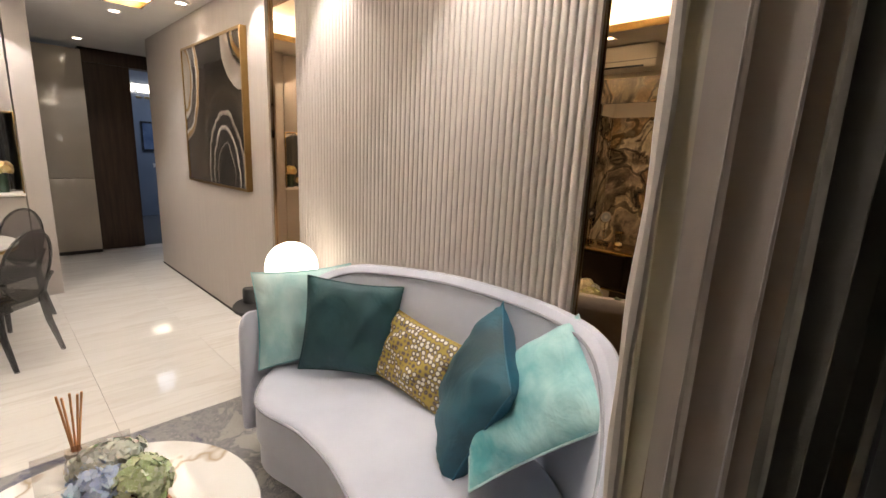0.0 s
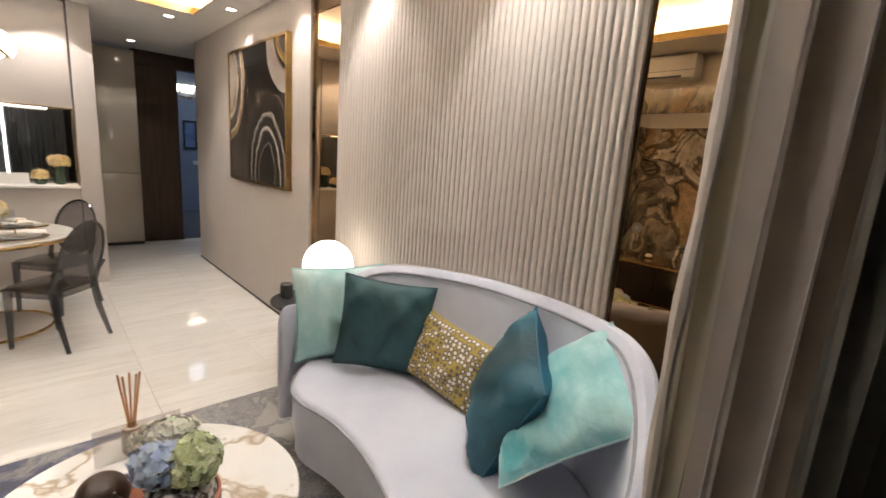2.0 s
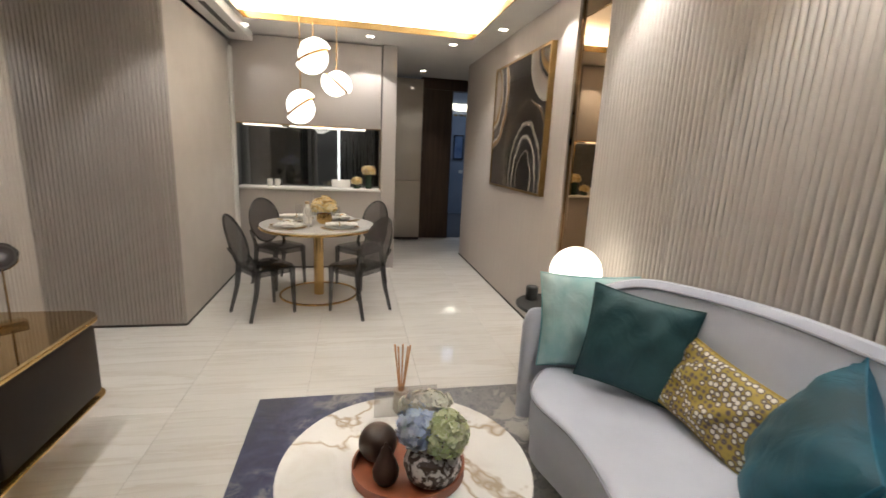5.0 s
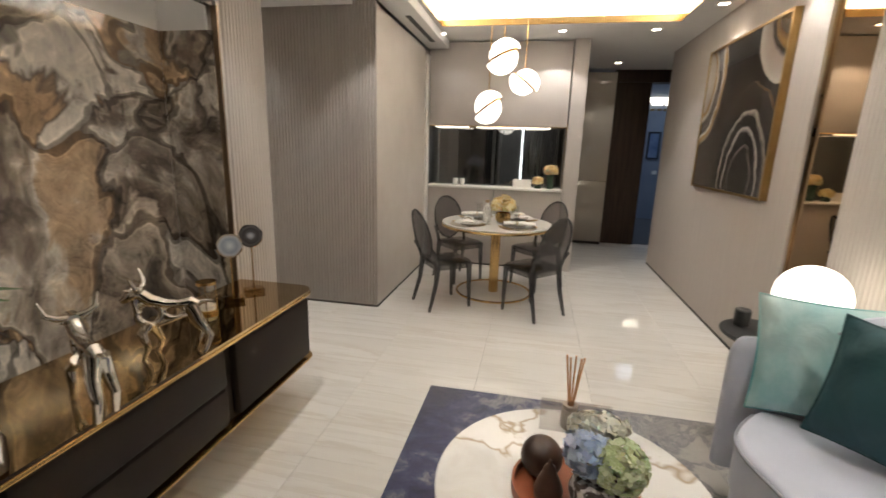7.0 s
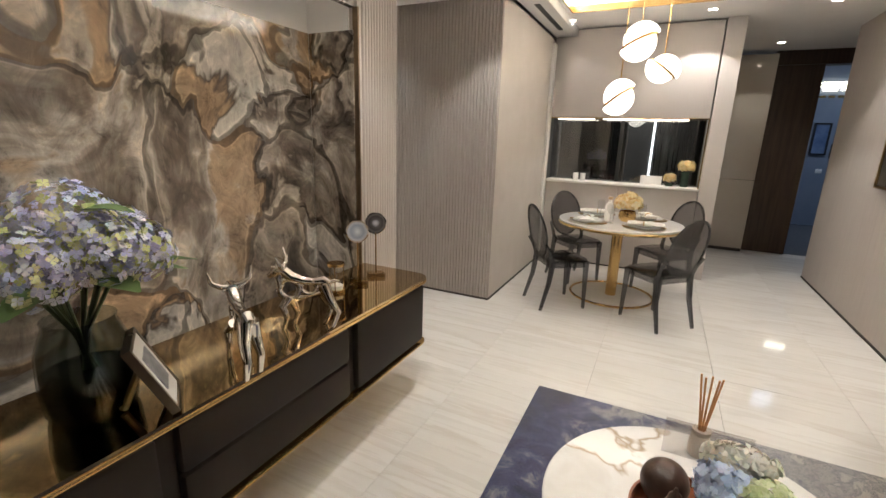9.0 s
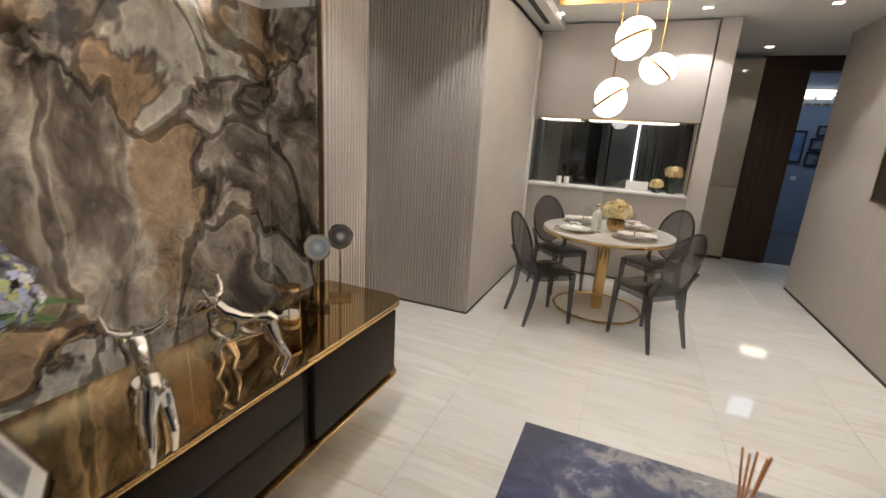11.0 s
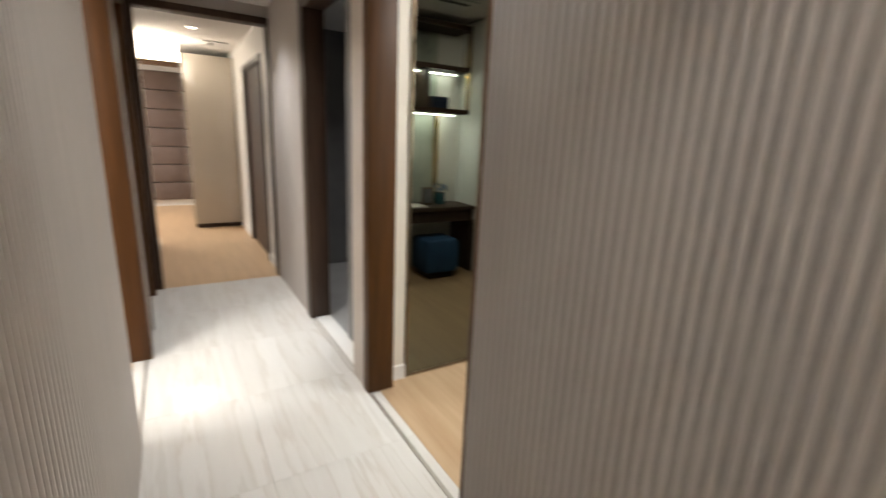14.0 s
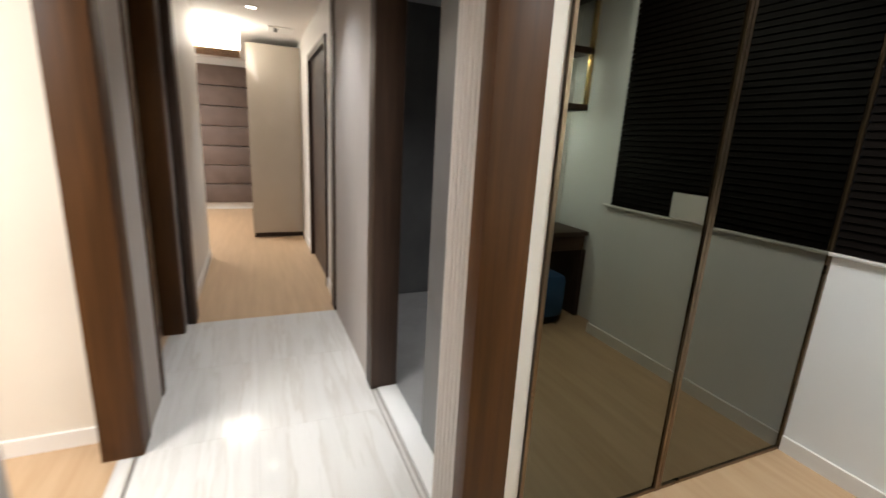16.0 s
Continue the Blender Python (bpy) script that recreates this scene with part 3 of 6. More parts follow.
structure("baseboard_study", M_WHITE, "white skirting board of the study", (-1.785, -2.30, 0.0, -1.772, -0.89, 0.08), (-0.25, -2.318, 0.0, -0.145, -2.300, 0.09), category="baseboard")
structure("wall_study_jamb", M_CREAM, "cream strip of wall beside the wardrobe", (-0.25, -2.40, 0.0, -0.13, -2.312, 2.6))
w = thing("wardrobe", "built-in wardrobe with smoked mirror sliding doors", "wardrobe")
part("body", boxes((-1.783, -2.85, 0.0, -0.255, -2.40, 2.59)), M_DARKWOOD, w)
for x0, x1 in ((-0.953, -0.252), (-1.783, -0.957)):
    d = part("door", boxes((x0 + 0.014, -2.33, 0.02, x1 - 0.014, -2.309, 2.58)), M_MIRROR_GREY, w, "smoked mirror sliding door")
    part("frame", boxes((x0, -2.335, 0.005, x0 + 0.014, -2.300, 2.59), (x1 - 0.014, -2.335, 0.005, x1, -2.300, 2.59), (x0 + 0.014, -2.335, 0.005, x1 - 0.014, -2.302, 0.02)), M_BRONZE, d, "thin bronze frame")
M_BLIND = surface("black_brown_slat", (0.0035, 0.0025, 0.002), (0.007, 0.005, 0.004), 0.55, scale=6, stretch=(1, 8, 1), fine=60)
M_BLIND.node_tree.nodes["Principled BSDF"].inputs["Specular IOR Level"].default_value = 0.05
blinds = thing("venetian_blind", "closed dark brown venetian blind over the study window", "blind")
bm = boxes((-1.80, -2.30, 1.005, -1.795, -0.955, 2.41))
part("backing", bm, M_BLIND, blinds)
slat = finish(boxes((-0.016, -0.668, -0.0015, 0.016, 0.668, 0.0015)), "slat", M_BLIND, False)
for i in range(40):
    o = new("slat", slat)
    o.parent = blinds
    o.matrix_local = pose(-1.772, -1.628, 1.03 + i * 0.0345, 0, 74, 0)
structure("window_sill_study", M_WHITE, "white window sill of the study", (-1.80, -2.31, 0.995, -1.765, -0.89, 1.012), category="sill", bevel=0.003)
desk = thing("desk", "dark wooden writing desk in the study", "desk")
part("top", boxes((-1.93, -0.60, 0.70, -0.50, -0.175, 0.735), bevel=0.003), M_DARKWOOD, desk)
part("drawer", boxes((-1.91, -0.58, 0.58, -0.52, -0.18, 0.70)), M_DARKWOOD, desk)
for x in (-1.93, -0.54):
    part("leg", boxes((x, -0.59, 0.0, x + 0.04, -0.18, 0.58)), M_DARKWOOD, desk)

# bathroom
structure("wall_bathroom", M_BATHTILE, "dark grey bathroom wall", (-1.8, -5.05, 0.0, -0.13, -4.93, 2.5))
structure("wall_bathroom_west", M_BATHTILE, "dark grey bathroom wall", (-1.9, -4.93, 0.0, -1.8, -2.951, 2.5))
structure("wall_bathroom_north", M_BATHTILE, "dark grey bathroom wall", (-1.8, -2.97, 0.0, -0.13, -2.951, 2.5), (-0.158, -2.951, 0.0, -0.13, -2.402, 2.5))
structure("wall_bathroom_east", M_BATHTILE, "dark grey bathroom wall", (-0.15, -4.93, 0.0, -0.131, -3.55, 2.5))
structure("floor_bathroom", M_BATHFLOOR, "grey tiled bathroom floor", (-1.8, -4.93, -0.1, -0.06, -2.5, -0.004), category="floor")
structure("ceiling_bathroom", M_CEIL, "white bathroom ceiling", (-1.8, -4.93, 2.45, -0.13, -2.83, 2.5), category="ceiling")
structure("threshold_bathroom", M_WHITE, "white stone threshold of the bathroom", (-0.14, -3.43, -0.02, -0.03, -2.51, 0.012), category="threshold", bevel=0.003)

structure("threshold_study", M_TRACK, "thin metal strip in the study doorway", (-0.012, -2.235, 0.0, 0.006, -1.31, 0.005), category="threshold")
structure("threshold_bath_track", M_TRACK, "metal sliding track of the bathroom door", (-0.025, -3.43, 0.0, -0.017, -2.51, 0.006), (0.002, -3.43, 0.0, 0.008, -2.51, 0.006), category="threshold")
structure("threshold_side", M_TRACK, "thin metal strip in the side room doorway", (1.085, -3.215, 0.0, 1.10, -2.33, 0.005), category="threshold")

# side room east of the corridor
structure("wall_side_room", M_CREAM, "cream painted wall of the side room", (1.2, -3.50, 0.0, 3.6, -3.385, CORR), (3.5, -3.4, 0.0, 3.6, -0.9, CORR), (1.2, -3.5, 0.0, 1.21, -3.37, CORR))
structure("wall_side_room_north", M_CREAM, "cream side room wall", (1.5, -1.0, 0.0, 3.6, -0.85, CORR), (1.2, -4.75, 0.0, 2.4, -4.68, CORR), (2.3, -4.68, 0.0, 2.4, -3.5, CORR))
structure("ceiling_side_room", M_CEIL, "white side room ceiling", (1.2, -4.68, CORR, 3.6, -0.85, CORR + 0.1), category="ceiling")
structure("baseboard_side_room", M_WHITE, "white skirting board", (1.22, -3.385, 0.0, 3.5, -3.372, 0.08), category="baseboard")
# added fill for the side room, source unseen
area(2.2, -2.2, CORR - 0.02, 0.6, 0.6, 75, NEUTRAL)

# bedroom at the corridor's end
structure("wall_bedroom", M_WHITE, "white bedroom walls", (-0.15, -10.0, 0.0, -0.03, -6.56, CORR), (-0.15, -5.28, 0.0, -0.03, -4.80, CORR), (-0.15, -6.56, 2.2, -0.03, -5.28, CORR), (1.06, -6.56, 0.0, 1.2, -4.80, CORR),
          (1.2, -6.56, 0.0, 4.0, -6.44, CORR), (3.9, -10.0, 0.0, 4.0, -6.56, CORR), (-0.15, -10.1, 0.0, 4.0, -9.9, CORR))
structure("ceiling_bedroom", M_CEIL, "white bedroom ceiling", (-0.15, -10.1, CORR, 4.0, -4.8, CORR + 0.1), category="ceiling")
structure("baseboard_bedroom", M_WHITE, "white bedroom skirting board", (-0.03, -5.28, 0.0, -0.018, -4.8, 0.09), (-0.03, -7.5, 0.0, -0.018, -6.56, 0.09), (1.048, -6.55, 0.0, 1.06, -4.8, 0.09), category="baseboard")
door = thing("door_2", "dark brown bedroom side door", "door", kind="structure")
part("leaf", boxes((-0.10, -6.52, 0.0, -0.05, -5.32, 2.16)), M_DARKWOOD, door)
part("casing", boxes((-0.06, -6.56, 0.0, -0.012, -6.50, 2.2), (-0.06, -5.34, 0.0, -0.012, -5.28, 2.2), (-0.06, -6.50, 2.14, -0.012, -5.34, 2.2)), M_DARKWOOD, door)
c = thing("tall_wardrobe", "tall champagne gloss bedroom wardrobe", "wardrobe")
part("body", boxes((-0.025, -9.0, 0.06, 0.61, -7.50, 2.42)), M_GLOSS, c)
part("door", boxes((-0.022, -7.50, 0.065, 0.607, -7.478, 2.415), bevel=0.002), M_GLOSS, c)
part("plinth", boxes((-0.02, -8.98, 0.0, 0.60, -7.52, 0.06)), M_DARKWOOD, c)
# added bedroom fill, out of view beyond the wardrobe
area(2.3, -8.3, CORR - 0.02, 1.2, 1.2, 90, WARM)

# door casings of the corridor


def casing(name, label, axis, at, a0, a1, depth0, depth1, top=2.36, width=0.06, m=M_WALNUT, jambs=(1, 1)):
    """Casing of a doorway: two jambs and a head. axis: the wall's face runs along x or y."""
    ob = thing(name, label, "door frame", kind="structure")
    spans = [(a0, a0 + width, 0, top)] * jambs[0] + [(a1 - width, a1, 0, top)] * jambs[1] + [(a0 + width * jambs[0], a1 - width * jambs[1], top - width, top)]
    for i, (u0, u1, z0, z1) in enumerate(spans):
        b = (u0, depth0, z0, u1, depth1, z1) if axis == "x" else (depth0, u0, z0, depth1, u1, z1)
        part("head" if i == len(spans) - 1 else "jamb", boxes(b, bevel=0.004), m, ob)
    return ob


casing("door_frame_study", "walnut veneer casing of the study doorway", "y", 0, -2.310, -1.284, -0.143, 0.012, width=0.075, jambs=(1, 0))
casing("door_frame_study_side", "walnut veneer edge of the study doorway", "y", 0, -1.310, -1.281, -0.143, 0.004, width=0.028, jambs=(0, 1), top=2.36)
casing("door_frame_bathroom", "dark walnut casing of the bathroom doorway", "y", 0, -3.55, -2.505, -0.14, 0.010, width=0.12, m=M_DARKWOOD, jambs=(1, 0))
casing("door_frame_side_room", "walnut veneer casing of the side room doorway", "y", 0, -3.368, -2.322, 1.062, 1.215, width=0.15, jambs=(1, 0))
casing("door_frame_second", "walnut veneer casing of the second side doorway", "y", 0, -4.56, -3.702, 1.062, 1.195, width=0.06)
casing("door_frame_bedroom", "dark walnut casing of the bedroom doorway", "x", 0, -0.042, 1.062, -4.81, -4.662, top=2.405, width=0.055, m=M_DARKWOOD)

# ---------- living room: large things ----------
# mirror strips
for x0, x1 in ((0.60, 1.047), (3.122, 3.66)):
    ob = thing("wall_mirror", "tall bronze-tinted mirror strip with a bronze edge", "mirror", group="mirror strips")
    part("glass", boxes((x0 + 0.005, NORTH + 0.03, 0.02, x1 - 0.005, NORTH + 0.04, CEIL - 0.01)), M_MIRROR, ob)
    part("edge", boxes((x0, NORTH + 0.018, 0.0, x0 + 0.005, NORTH + 0.045, CEIL), (x1 - 0.005, NORTH + 0.018, 0.0, x1, NORTH + 0.045, CEIL)), M_BRONZE, ob)
panel = thing("fluted_panel", "pale taupe fluted feature panel behind the sofa", "wall panel", kind="structure")
part("backing", boxes((1.047, NORTH, 0.0, 3.122, NORTH + 0.06, CEIL)), M_FLUTE, panel)

# media console
con = thing("media_console", "long low dark console with bronze mirror top and brass edges", "console")
M_DARKLAC = surface("dark_brown_lacquer", (0.017, 0.011, 0.008), (0.024, 0.016, 0.012), 0.6, scale=3, fine=140, bump=0.03)
M_DARKLAC.node_tree.nodes["Principled BSDF"].inputs["Specular IOR Level"].default_value = 0.2
M_CONTOP = mirror("bronze_mirror_top", (0.44, 0.32, 0.17), 0.02)


def slab(x0, y0, x1, y1, z0, z1, rad, corners=(1, 1, 1, 1), bevel=0.003, seg=8):
    """A flat slab with rounded corners in plan."""
    bm = bmesh.new()
    pts = []
    for (cx, cy, a0), on in zip(((x1 - rad, y1 - rad, 0), (x0 + rad, y1 - rad, 90), (x0 + rad, y0 + rad, 180), (x1 - rad, y0 + rad, 270)), corners):
        if on:
            pts += [(cx + rad * math.cos(radians(a0 + 90 * i / seg)), cy + rad * math.sin(radians(a0 + 90 * i / seg))) for i in range(seg + 1)]
        else:
            pts.append({0: (x1, y1), 90: (x0, y1), 180: (x0, y0), 270: (x1, y0)}[a0])
    f = bm.faces.new([bm.verts.new((x, y, z0)) for x, y in pts])
    r = bmesh.ops.extrude_face_region(bm, geom=[f])
    bmesh.ops.translate(bm, vec=(0, 0, z1 - z0), verts=[v for v in r["geom"] if isinstance(v, bmesh.types.BMVert)])
    if bevel:
        es = [e for e in bm.edges if abs(e.verts[0].co.z - e.verts[1].co.z) < 1e-6]
        bmesh.ops.bevel(bm, geom=es, offset=bevel, segments=2, affect="EDGES", profile=0.5)
    return bm


CX0, CX1, CY0, CY1 = 1.462, 3.95, -0.35, 0.150
part("top", slab(CX0, CY0, CX1, CY1, 0.655, 0.668, 0.10, (0, 1, 0, 0), bevel=0), M_CONTOP, con, "bronze mirror glass top")
part("top_edge", slab(CX0 - 0.003, CY0, CX1, CY1 + 0.003, 0.640, 0.656, 0.10, (0, 1, 0, 0)), M_BRASS, con, "thin brass edge")
part("body", slab(CX0 + 0.03, CY0 + 0.01, CX1, CY1 - 0.045, 0.262, 0.641, 0.07, (0, 1, 0, 0)), M_DARKLAC, con)
part("base_edge", slab(CX0, CY0, CX1, CY1, 0.252, 0.262, 0.10, (0, 1, 0, 0)), M_BRASS, con, "brass lower edge")
for x0, x1, rows in ((1.53, 2.18, ((0.275, 0.625),)), (2.24, 3.05, ((0.275, 0.447), (0.453, 0.625))), (3.11, 3.9, ((0.275, 0.625),))):
    for z0, z1 in rows:
        part("drawer_front", boxes((x0, CY1 - 0.06, z0, x1, CY1 - 0.012, z1), bevel=0.018), M_DARKLAC, con)
part("plinth", boxes((CX0 + 0.45, CY0 + 0.02, 0.0, CX1 - 0.2, CY1 - 0.38, 0.2525)), M_DARKLAC, con)

# rug
m, n, l, p = nodes_of("grey_navy_rug_pile")
tc = coords(n, l)
sep = n.new("ShaderNodeSeparateXYZ")
l.new(tc.outputs[0], sep.inputs[0])
nz = noise_tex(n, l, tc, 4.2, 9, 0.74, 0.4)
amp = n.new("ShaderNodeMath")
amp.operation = "MULTIPLY_ADD"
amp.inputs[1].default_value, amp.inputs[2].default_value = 1.45, -0.27
l.new(nz.outputs[0], amp.inputs[0])
ad = n.new("ShaderNodeMath")
ad.operation = "MULTIPLY_ADD"
ad.inputs[1].default_value = 0.21
l.new(sep.outputs["Y"], ad.inputs[0])
l.new(amp.outputs[0], ad.inputs[2])
rr = ramp(n, [(0.54, (0.008, 0.010, 0.040)), (0.66, (0.022, 0.026, 0.085)), (0.73, (0.05, 0.055, 0.125)), (0.80, (0.17, 0.165, 0.18)), (0.88, (0.29, 0.275, 0.265)), (0.94, (0.12, 0.122, 0.145)), (0.99, (0.36, 0.34, 0.315))])
l.new(ad.outputs[0], rr.inputs[0])
l.new(rr.outputs[0], p.inputs["Base Color"])
p.inputs["Roughness"].default_value = 0.95
p.inputs["Sheen Weight"].default_value = 0.4
gr = noise_tex(n, l, tc, 260, 2)
bp = n.new("ShaderNodeBump")
bp.inputs["Strength"].default_value, bp.inputs["Distance"].default_value = 0.6, 0.005
l.new(gr.outputs[0], bp.inputs["Height"])
l.new(bp.outputs[0], p.inputs["Normal"])
M_RUG = m
rug = solid("rug", boxes((1.26, 0.81, 0.0, 3.85, 2.60, 0.012), bevel=0.005), M_RUG, "mottled grey and navy blue rug under the coffee table", "rug")

# coffee table
ct = thing("coffee_table", "round coffee table with a gold-veined white marble top", "coffee table")
CTX, CTY, CTZ = 2.452, 1.549, 0.42


def disc(rx, ry, z0, z1, edge=0.006, seg=64, cx=0.0, cy=0.0):
    bm = bmesh.new()
    prof = [(0, z0), (1 - edge, z0), (1, z0 + edge * min(rx, ry)), (1, z1 - edge * min(rx, ry)), (1 - edge, z1), (0, z1)]
    lathe(bm, prof, seg)
    bmesh.ops.transform(bm, matrix=Matrix.Translation((cx, cy, 0)) @ Matrix.Diagonal((rx, ry, 1, 1)), verts=bm.verts)
    return bm


part("tabletop", disc(0.443, 0.447, CTZ - 0.02, CTZ, 0.01, cx=CTX, cy=CTY), M_TABLE_MARBLE, ct)
part("rim", disc(0.438, 0.442, CTZ - 0.032, CTZ - 0.0205, 0.01, cx=CTX, cy=CTY), M_BRASS, ct, "brass rim under the top")
for a in (45, 135, 225, 315):
    bm = bmesh.new()
    x, y = CTX + 0.29 * math.cos(radians(a)), CTY + 0.29 * math.sin(radians(a))
    tube(bm, [(x, y, 0.012), (x * 0.9 + CTX * 0.1, y * 0.9 + CTY * 0.1, CTZ - 0.032)], 0.012)
    part("leg", bm, M_BRASS, ct)

# sofa
sofa = thing("sofa", "pale lilac-grey velvet curved sofa with piped edges", "sofa")
M_SOFA = surface("lilac_grey_velvet", (0.485, 0.50, 0.585), (0.585, 0.60, 0.68), 0.8, scale=3, fine=260, bump=0.12, sheen=0.6)
M_PIPE = surface("grey_piping", (0.27, 0.27, 0.31), (0.33, 0.33, 0.37), 0.8, scale=6, fine=200, bump=0.1)
SX, SY, SL, SR, SB = 2.80, 2.14, 1.04, 0.80, 0.79


def back_at(a, off=0.0):
    """Point of the sofa's back line at angle a (0: one end, 180: the other), moved inwards by off."""
    pts = []
    for d in (-0.5, 0.0, 0.5):
        c, s = math.cos(radians(a + d)), math.sin(radians(a + d))
        rx, k = (SR, 0.8) if c > 0 else (SL, 0.7)
        ry = SB if s > 0 else -0.06
        pts.append(Vector((SX + math.copysign(rx * abs(c) ** k, c), SY + ry * abs(s) ** k)))
    t = (pts[2] - pts[0]).normalized()
    q = pts[1] + Vector((-t.y, t.x)) * off
    return q.x, q.y


def rise(a):
    u = max(0.0, min(1.0, (back_at(a)[1] - 2.30) / 0.52))
    return u * u * (3 - 2 * u)


def back_top(a):
    u = max(0.0, min(1.0, (2.75 - back_at(a)[0]) / 0.9))
    return 0.745 + 0.265 * rise(a) - 0.045 * u * u * (3 - 2 * u) * rise(a) - (0.29 * (-a / 50) ** 1.2 if a < 0 else 0.0)


def girth(a):
    return 0.44 + 0.28 * rise(a)


A0, A1 = -50.0, 175.0
bm = bmesh.new()
N = 96
sect = []
for i in range(N + 1):
    a = A0 + (A1 - A0) * i / N
    zt, g = back_top(a), girth(a)
    ring = []
    for off, z in ((0.03, 0.14), (0.0, 0.3), (0.0, zt - 0.05), (0.012, zt - 0.018), (0.04, zt), (0.085, zt), (0.112, zt - 0.02), (0.125, zt - 0.05), (0.15, 0.36), (0.15, 0.14)):
        x, y = back_at(a, off * g)
        ring.append(bm.verts.new((x, y, z)))
    sect.append(ring)
for r0, r1 in zip(sect, sect[1:]):
    for k in range(len(r0)):
        bm.faces.new((r0[k], r0[(k + 1) % len(r0)], r1[(k + 1) % len(r1)], r1[k]))
for ring, d in ((sect[0], A0), (sect[-1], A1)):
    x, y = back_at(d, 0.07 * girth(d))
    out = (Vector(back_at(d)) - Vector(back_at(d + (3 if d == A0 else -3)))).normalized()
    base, last = [v.co.copy() for v in ring], ring
    for step in range(1, 6):
        u = radians(17 * step)
        c, s = 0.45 + 0.55 * math.cos(u), math.sin(u)
        mid = [bm.verts.new((x + 0.055 * s * out.x + c * (q.x - x), y + 0.055 * s * out.y + c * (q.y - y), q.z - max(0.0, q.z - 0.3) * 0.22 * (1 - math.cos(u)))) for q in base]
        for k in range(len(ring)):
            bm.faces.new((last[k], last[(k + 1) % len(ring)], mid[(k + 1) % len(ring)], mid[k]))
        last = mid
    bm.faces.new(last)
part("backrest", bm, M_SOFA, sofa)
bm = bmesh.new()
tube(bm, [(*back_at(A0 + (A1 - A0) * i / N, 0.121 * girth(A0 + (A1 - A0) * i / N)), back_top(A0 + (A1 - A0) * i / N) - 0.03) for i in range(N // 4, N - 4)], 0.006, 6)
part("piping", bm, M_PIPE, sofa, "grey piping along the back")


def seat_outline(off=0.0):
    """Plan of the seat: the back's inner curve, then the waved front."""
    pts = [back_at(10 + 160 * i / 40, 0.15 * girth(10 + 160 * i / 40) + off) for i in range(41)]
    x0, x1 = SX - SL + 0.115 + off, SX + SR - 0.075 - off
    for i in range(0, 41):
        u = i / 40
        x = x0 + (x1 - x0) * u
        y = 2.212 - 0.085 * math.exp(-((x - 3.02) / 0.28) ** 2) - 0.05 * math.exp(-((x - 2.16) / 0.17) ** 2) + off
        y += 0.11 * max(0.0, 1 - u / 0.14) ** 2 + 0.10 * max(0.0, 1 - (1 - u) / 0.08) ** 2
        pts.append((x, y))
    return pts


def prism(pts, z0, z1, bevel, seg=4):
    bm = bmesh.new()
    f = bm.faces.new([bm.verts.new((x, y, z0)) for x, y in pts])
    r = bmesh.ops.extrude_face_region(bm, geom=[f])
    up = [v for v in r["geom"] if isinstance(v, bmesh.types.BMVert)]
    bmesh.ops.translate(bm, vec=(0, 0, z1 - z0), verts=up)
    if bevel:
        top = [e for e in bm.edges if e.verts[0].co.z > z1 - 1e-6 and e.verts[1].co.z > z1 - 1e-6]
        bmesh.ops.bevel(bm, geom=top, offset=bevel, segments=seg, affect="EDGES", profile=0.5)
    return bm


part("seat", prism(seat_outline(), 0.26, 0.452, 0.028), M_SOFA, sofa)
part("base", prism(seat_outline(0.012), 0.13, 0.262, 0.0), M_SOFA, sofa)
front = seat_outline()[41:]
bm = bmesh.new()
tube(bm, [(x, y - 0.002, 0.434) for x, y in front], 0.006, 6)
part("piping", bm, M_PIPE, sofa, "grey piping along the seat front")
for x, y in ((1.96, 2.32), (3.5, 2.32), (2.2, 2.7), (3.3, 2.7)):
    bm = bmesh.new()
    tube(bm, [(x, y, 0.012), (x + 0.03 * (SX - x), y + 0.02, 0.14)], (0.011, 0.02), 10)
    part("leg", bm, M_BRASS, sofa, "tapered brass leg")

# dining table
dt = thing("dining_table", "round white marble dining table with brass rim and column", "dining table")
DX, DY, DZ = -0.775, 1.01, 0.75
M_DINTOP = stone("pale_grey_marble", [(0.3, (0.58, 0.55, 0.51)), (0.5, (0.68, 0.655, 0.62)), (0.7, (0.63, 0.60, 0.565))], 2.2, 0.5, rough=0.12, detail=6)
part("tabletop", disc(0.56, 0.56, DZ - 0.018, DZ, 0.008, cx=DX, cy=DY), M_DINTOP, dt)
part("rim", disc(0.564, 0.564, DZ - 0.04, DZ - 0.0185, 0.01, cx=DX, cy=DY), M_BRASS, dt, "brass rim")
bm = bmesh.new()
lathe(bm, [(0, 0.008), (0.05, 0.008), (0.05, DZ - 0.041), (0, DZ - 0.041)], 40, DX, DY)
part("column", bm, M_BRASS, dt, "brushed brass column")
part("base_plate", disc(0.38, 0.38, 0.0, 0.008, 0.004, cx=DX, cy=DY), M_DINTOP, dt)
bm = bmesh.new()
tube(bm, [(DX + 0.385 * math.cos(2 * math.pi * i / 64), DY + 0.385 * math.sin(2 * math.pi * i / 64), 0.012) for i in range(65)], 0.012, 8, False)
part("base_ring", bm, M_BRASS, dt, "brass ring on the floor")

# ---------- soft things and ornaments of the living room ----------


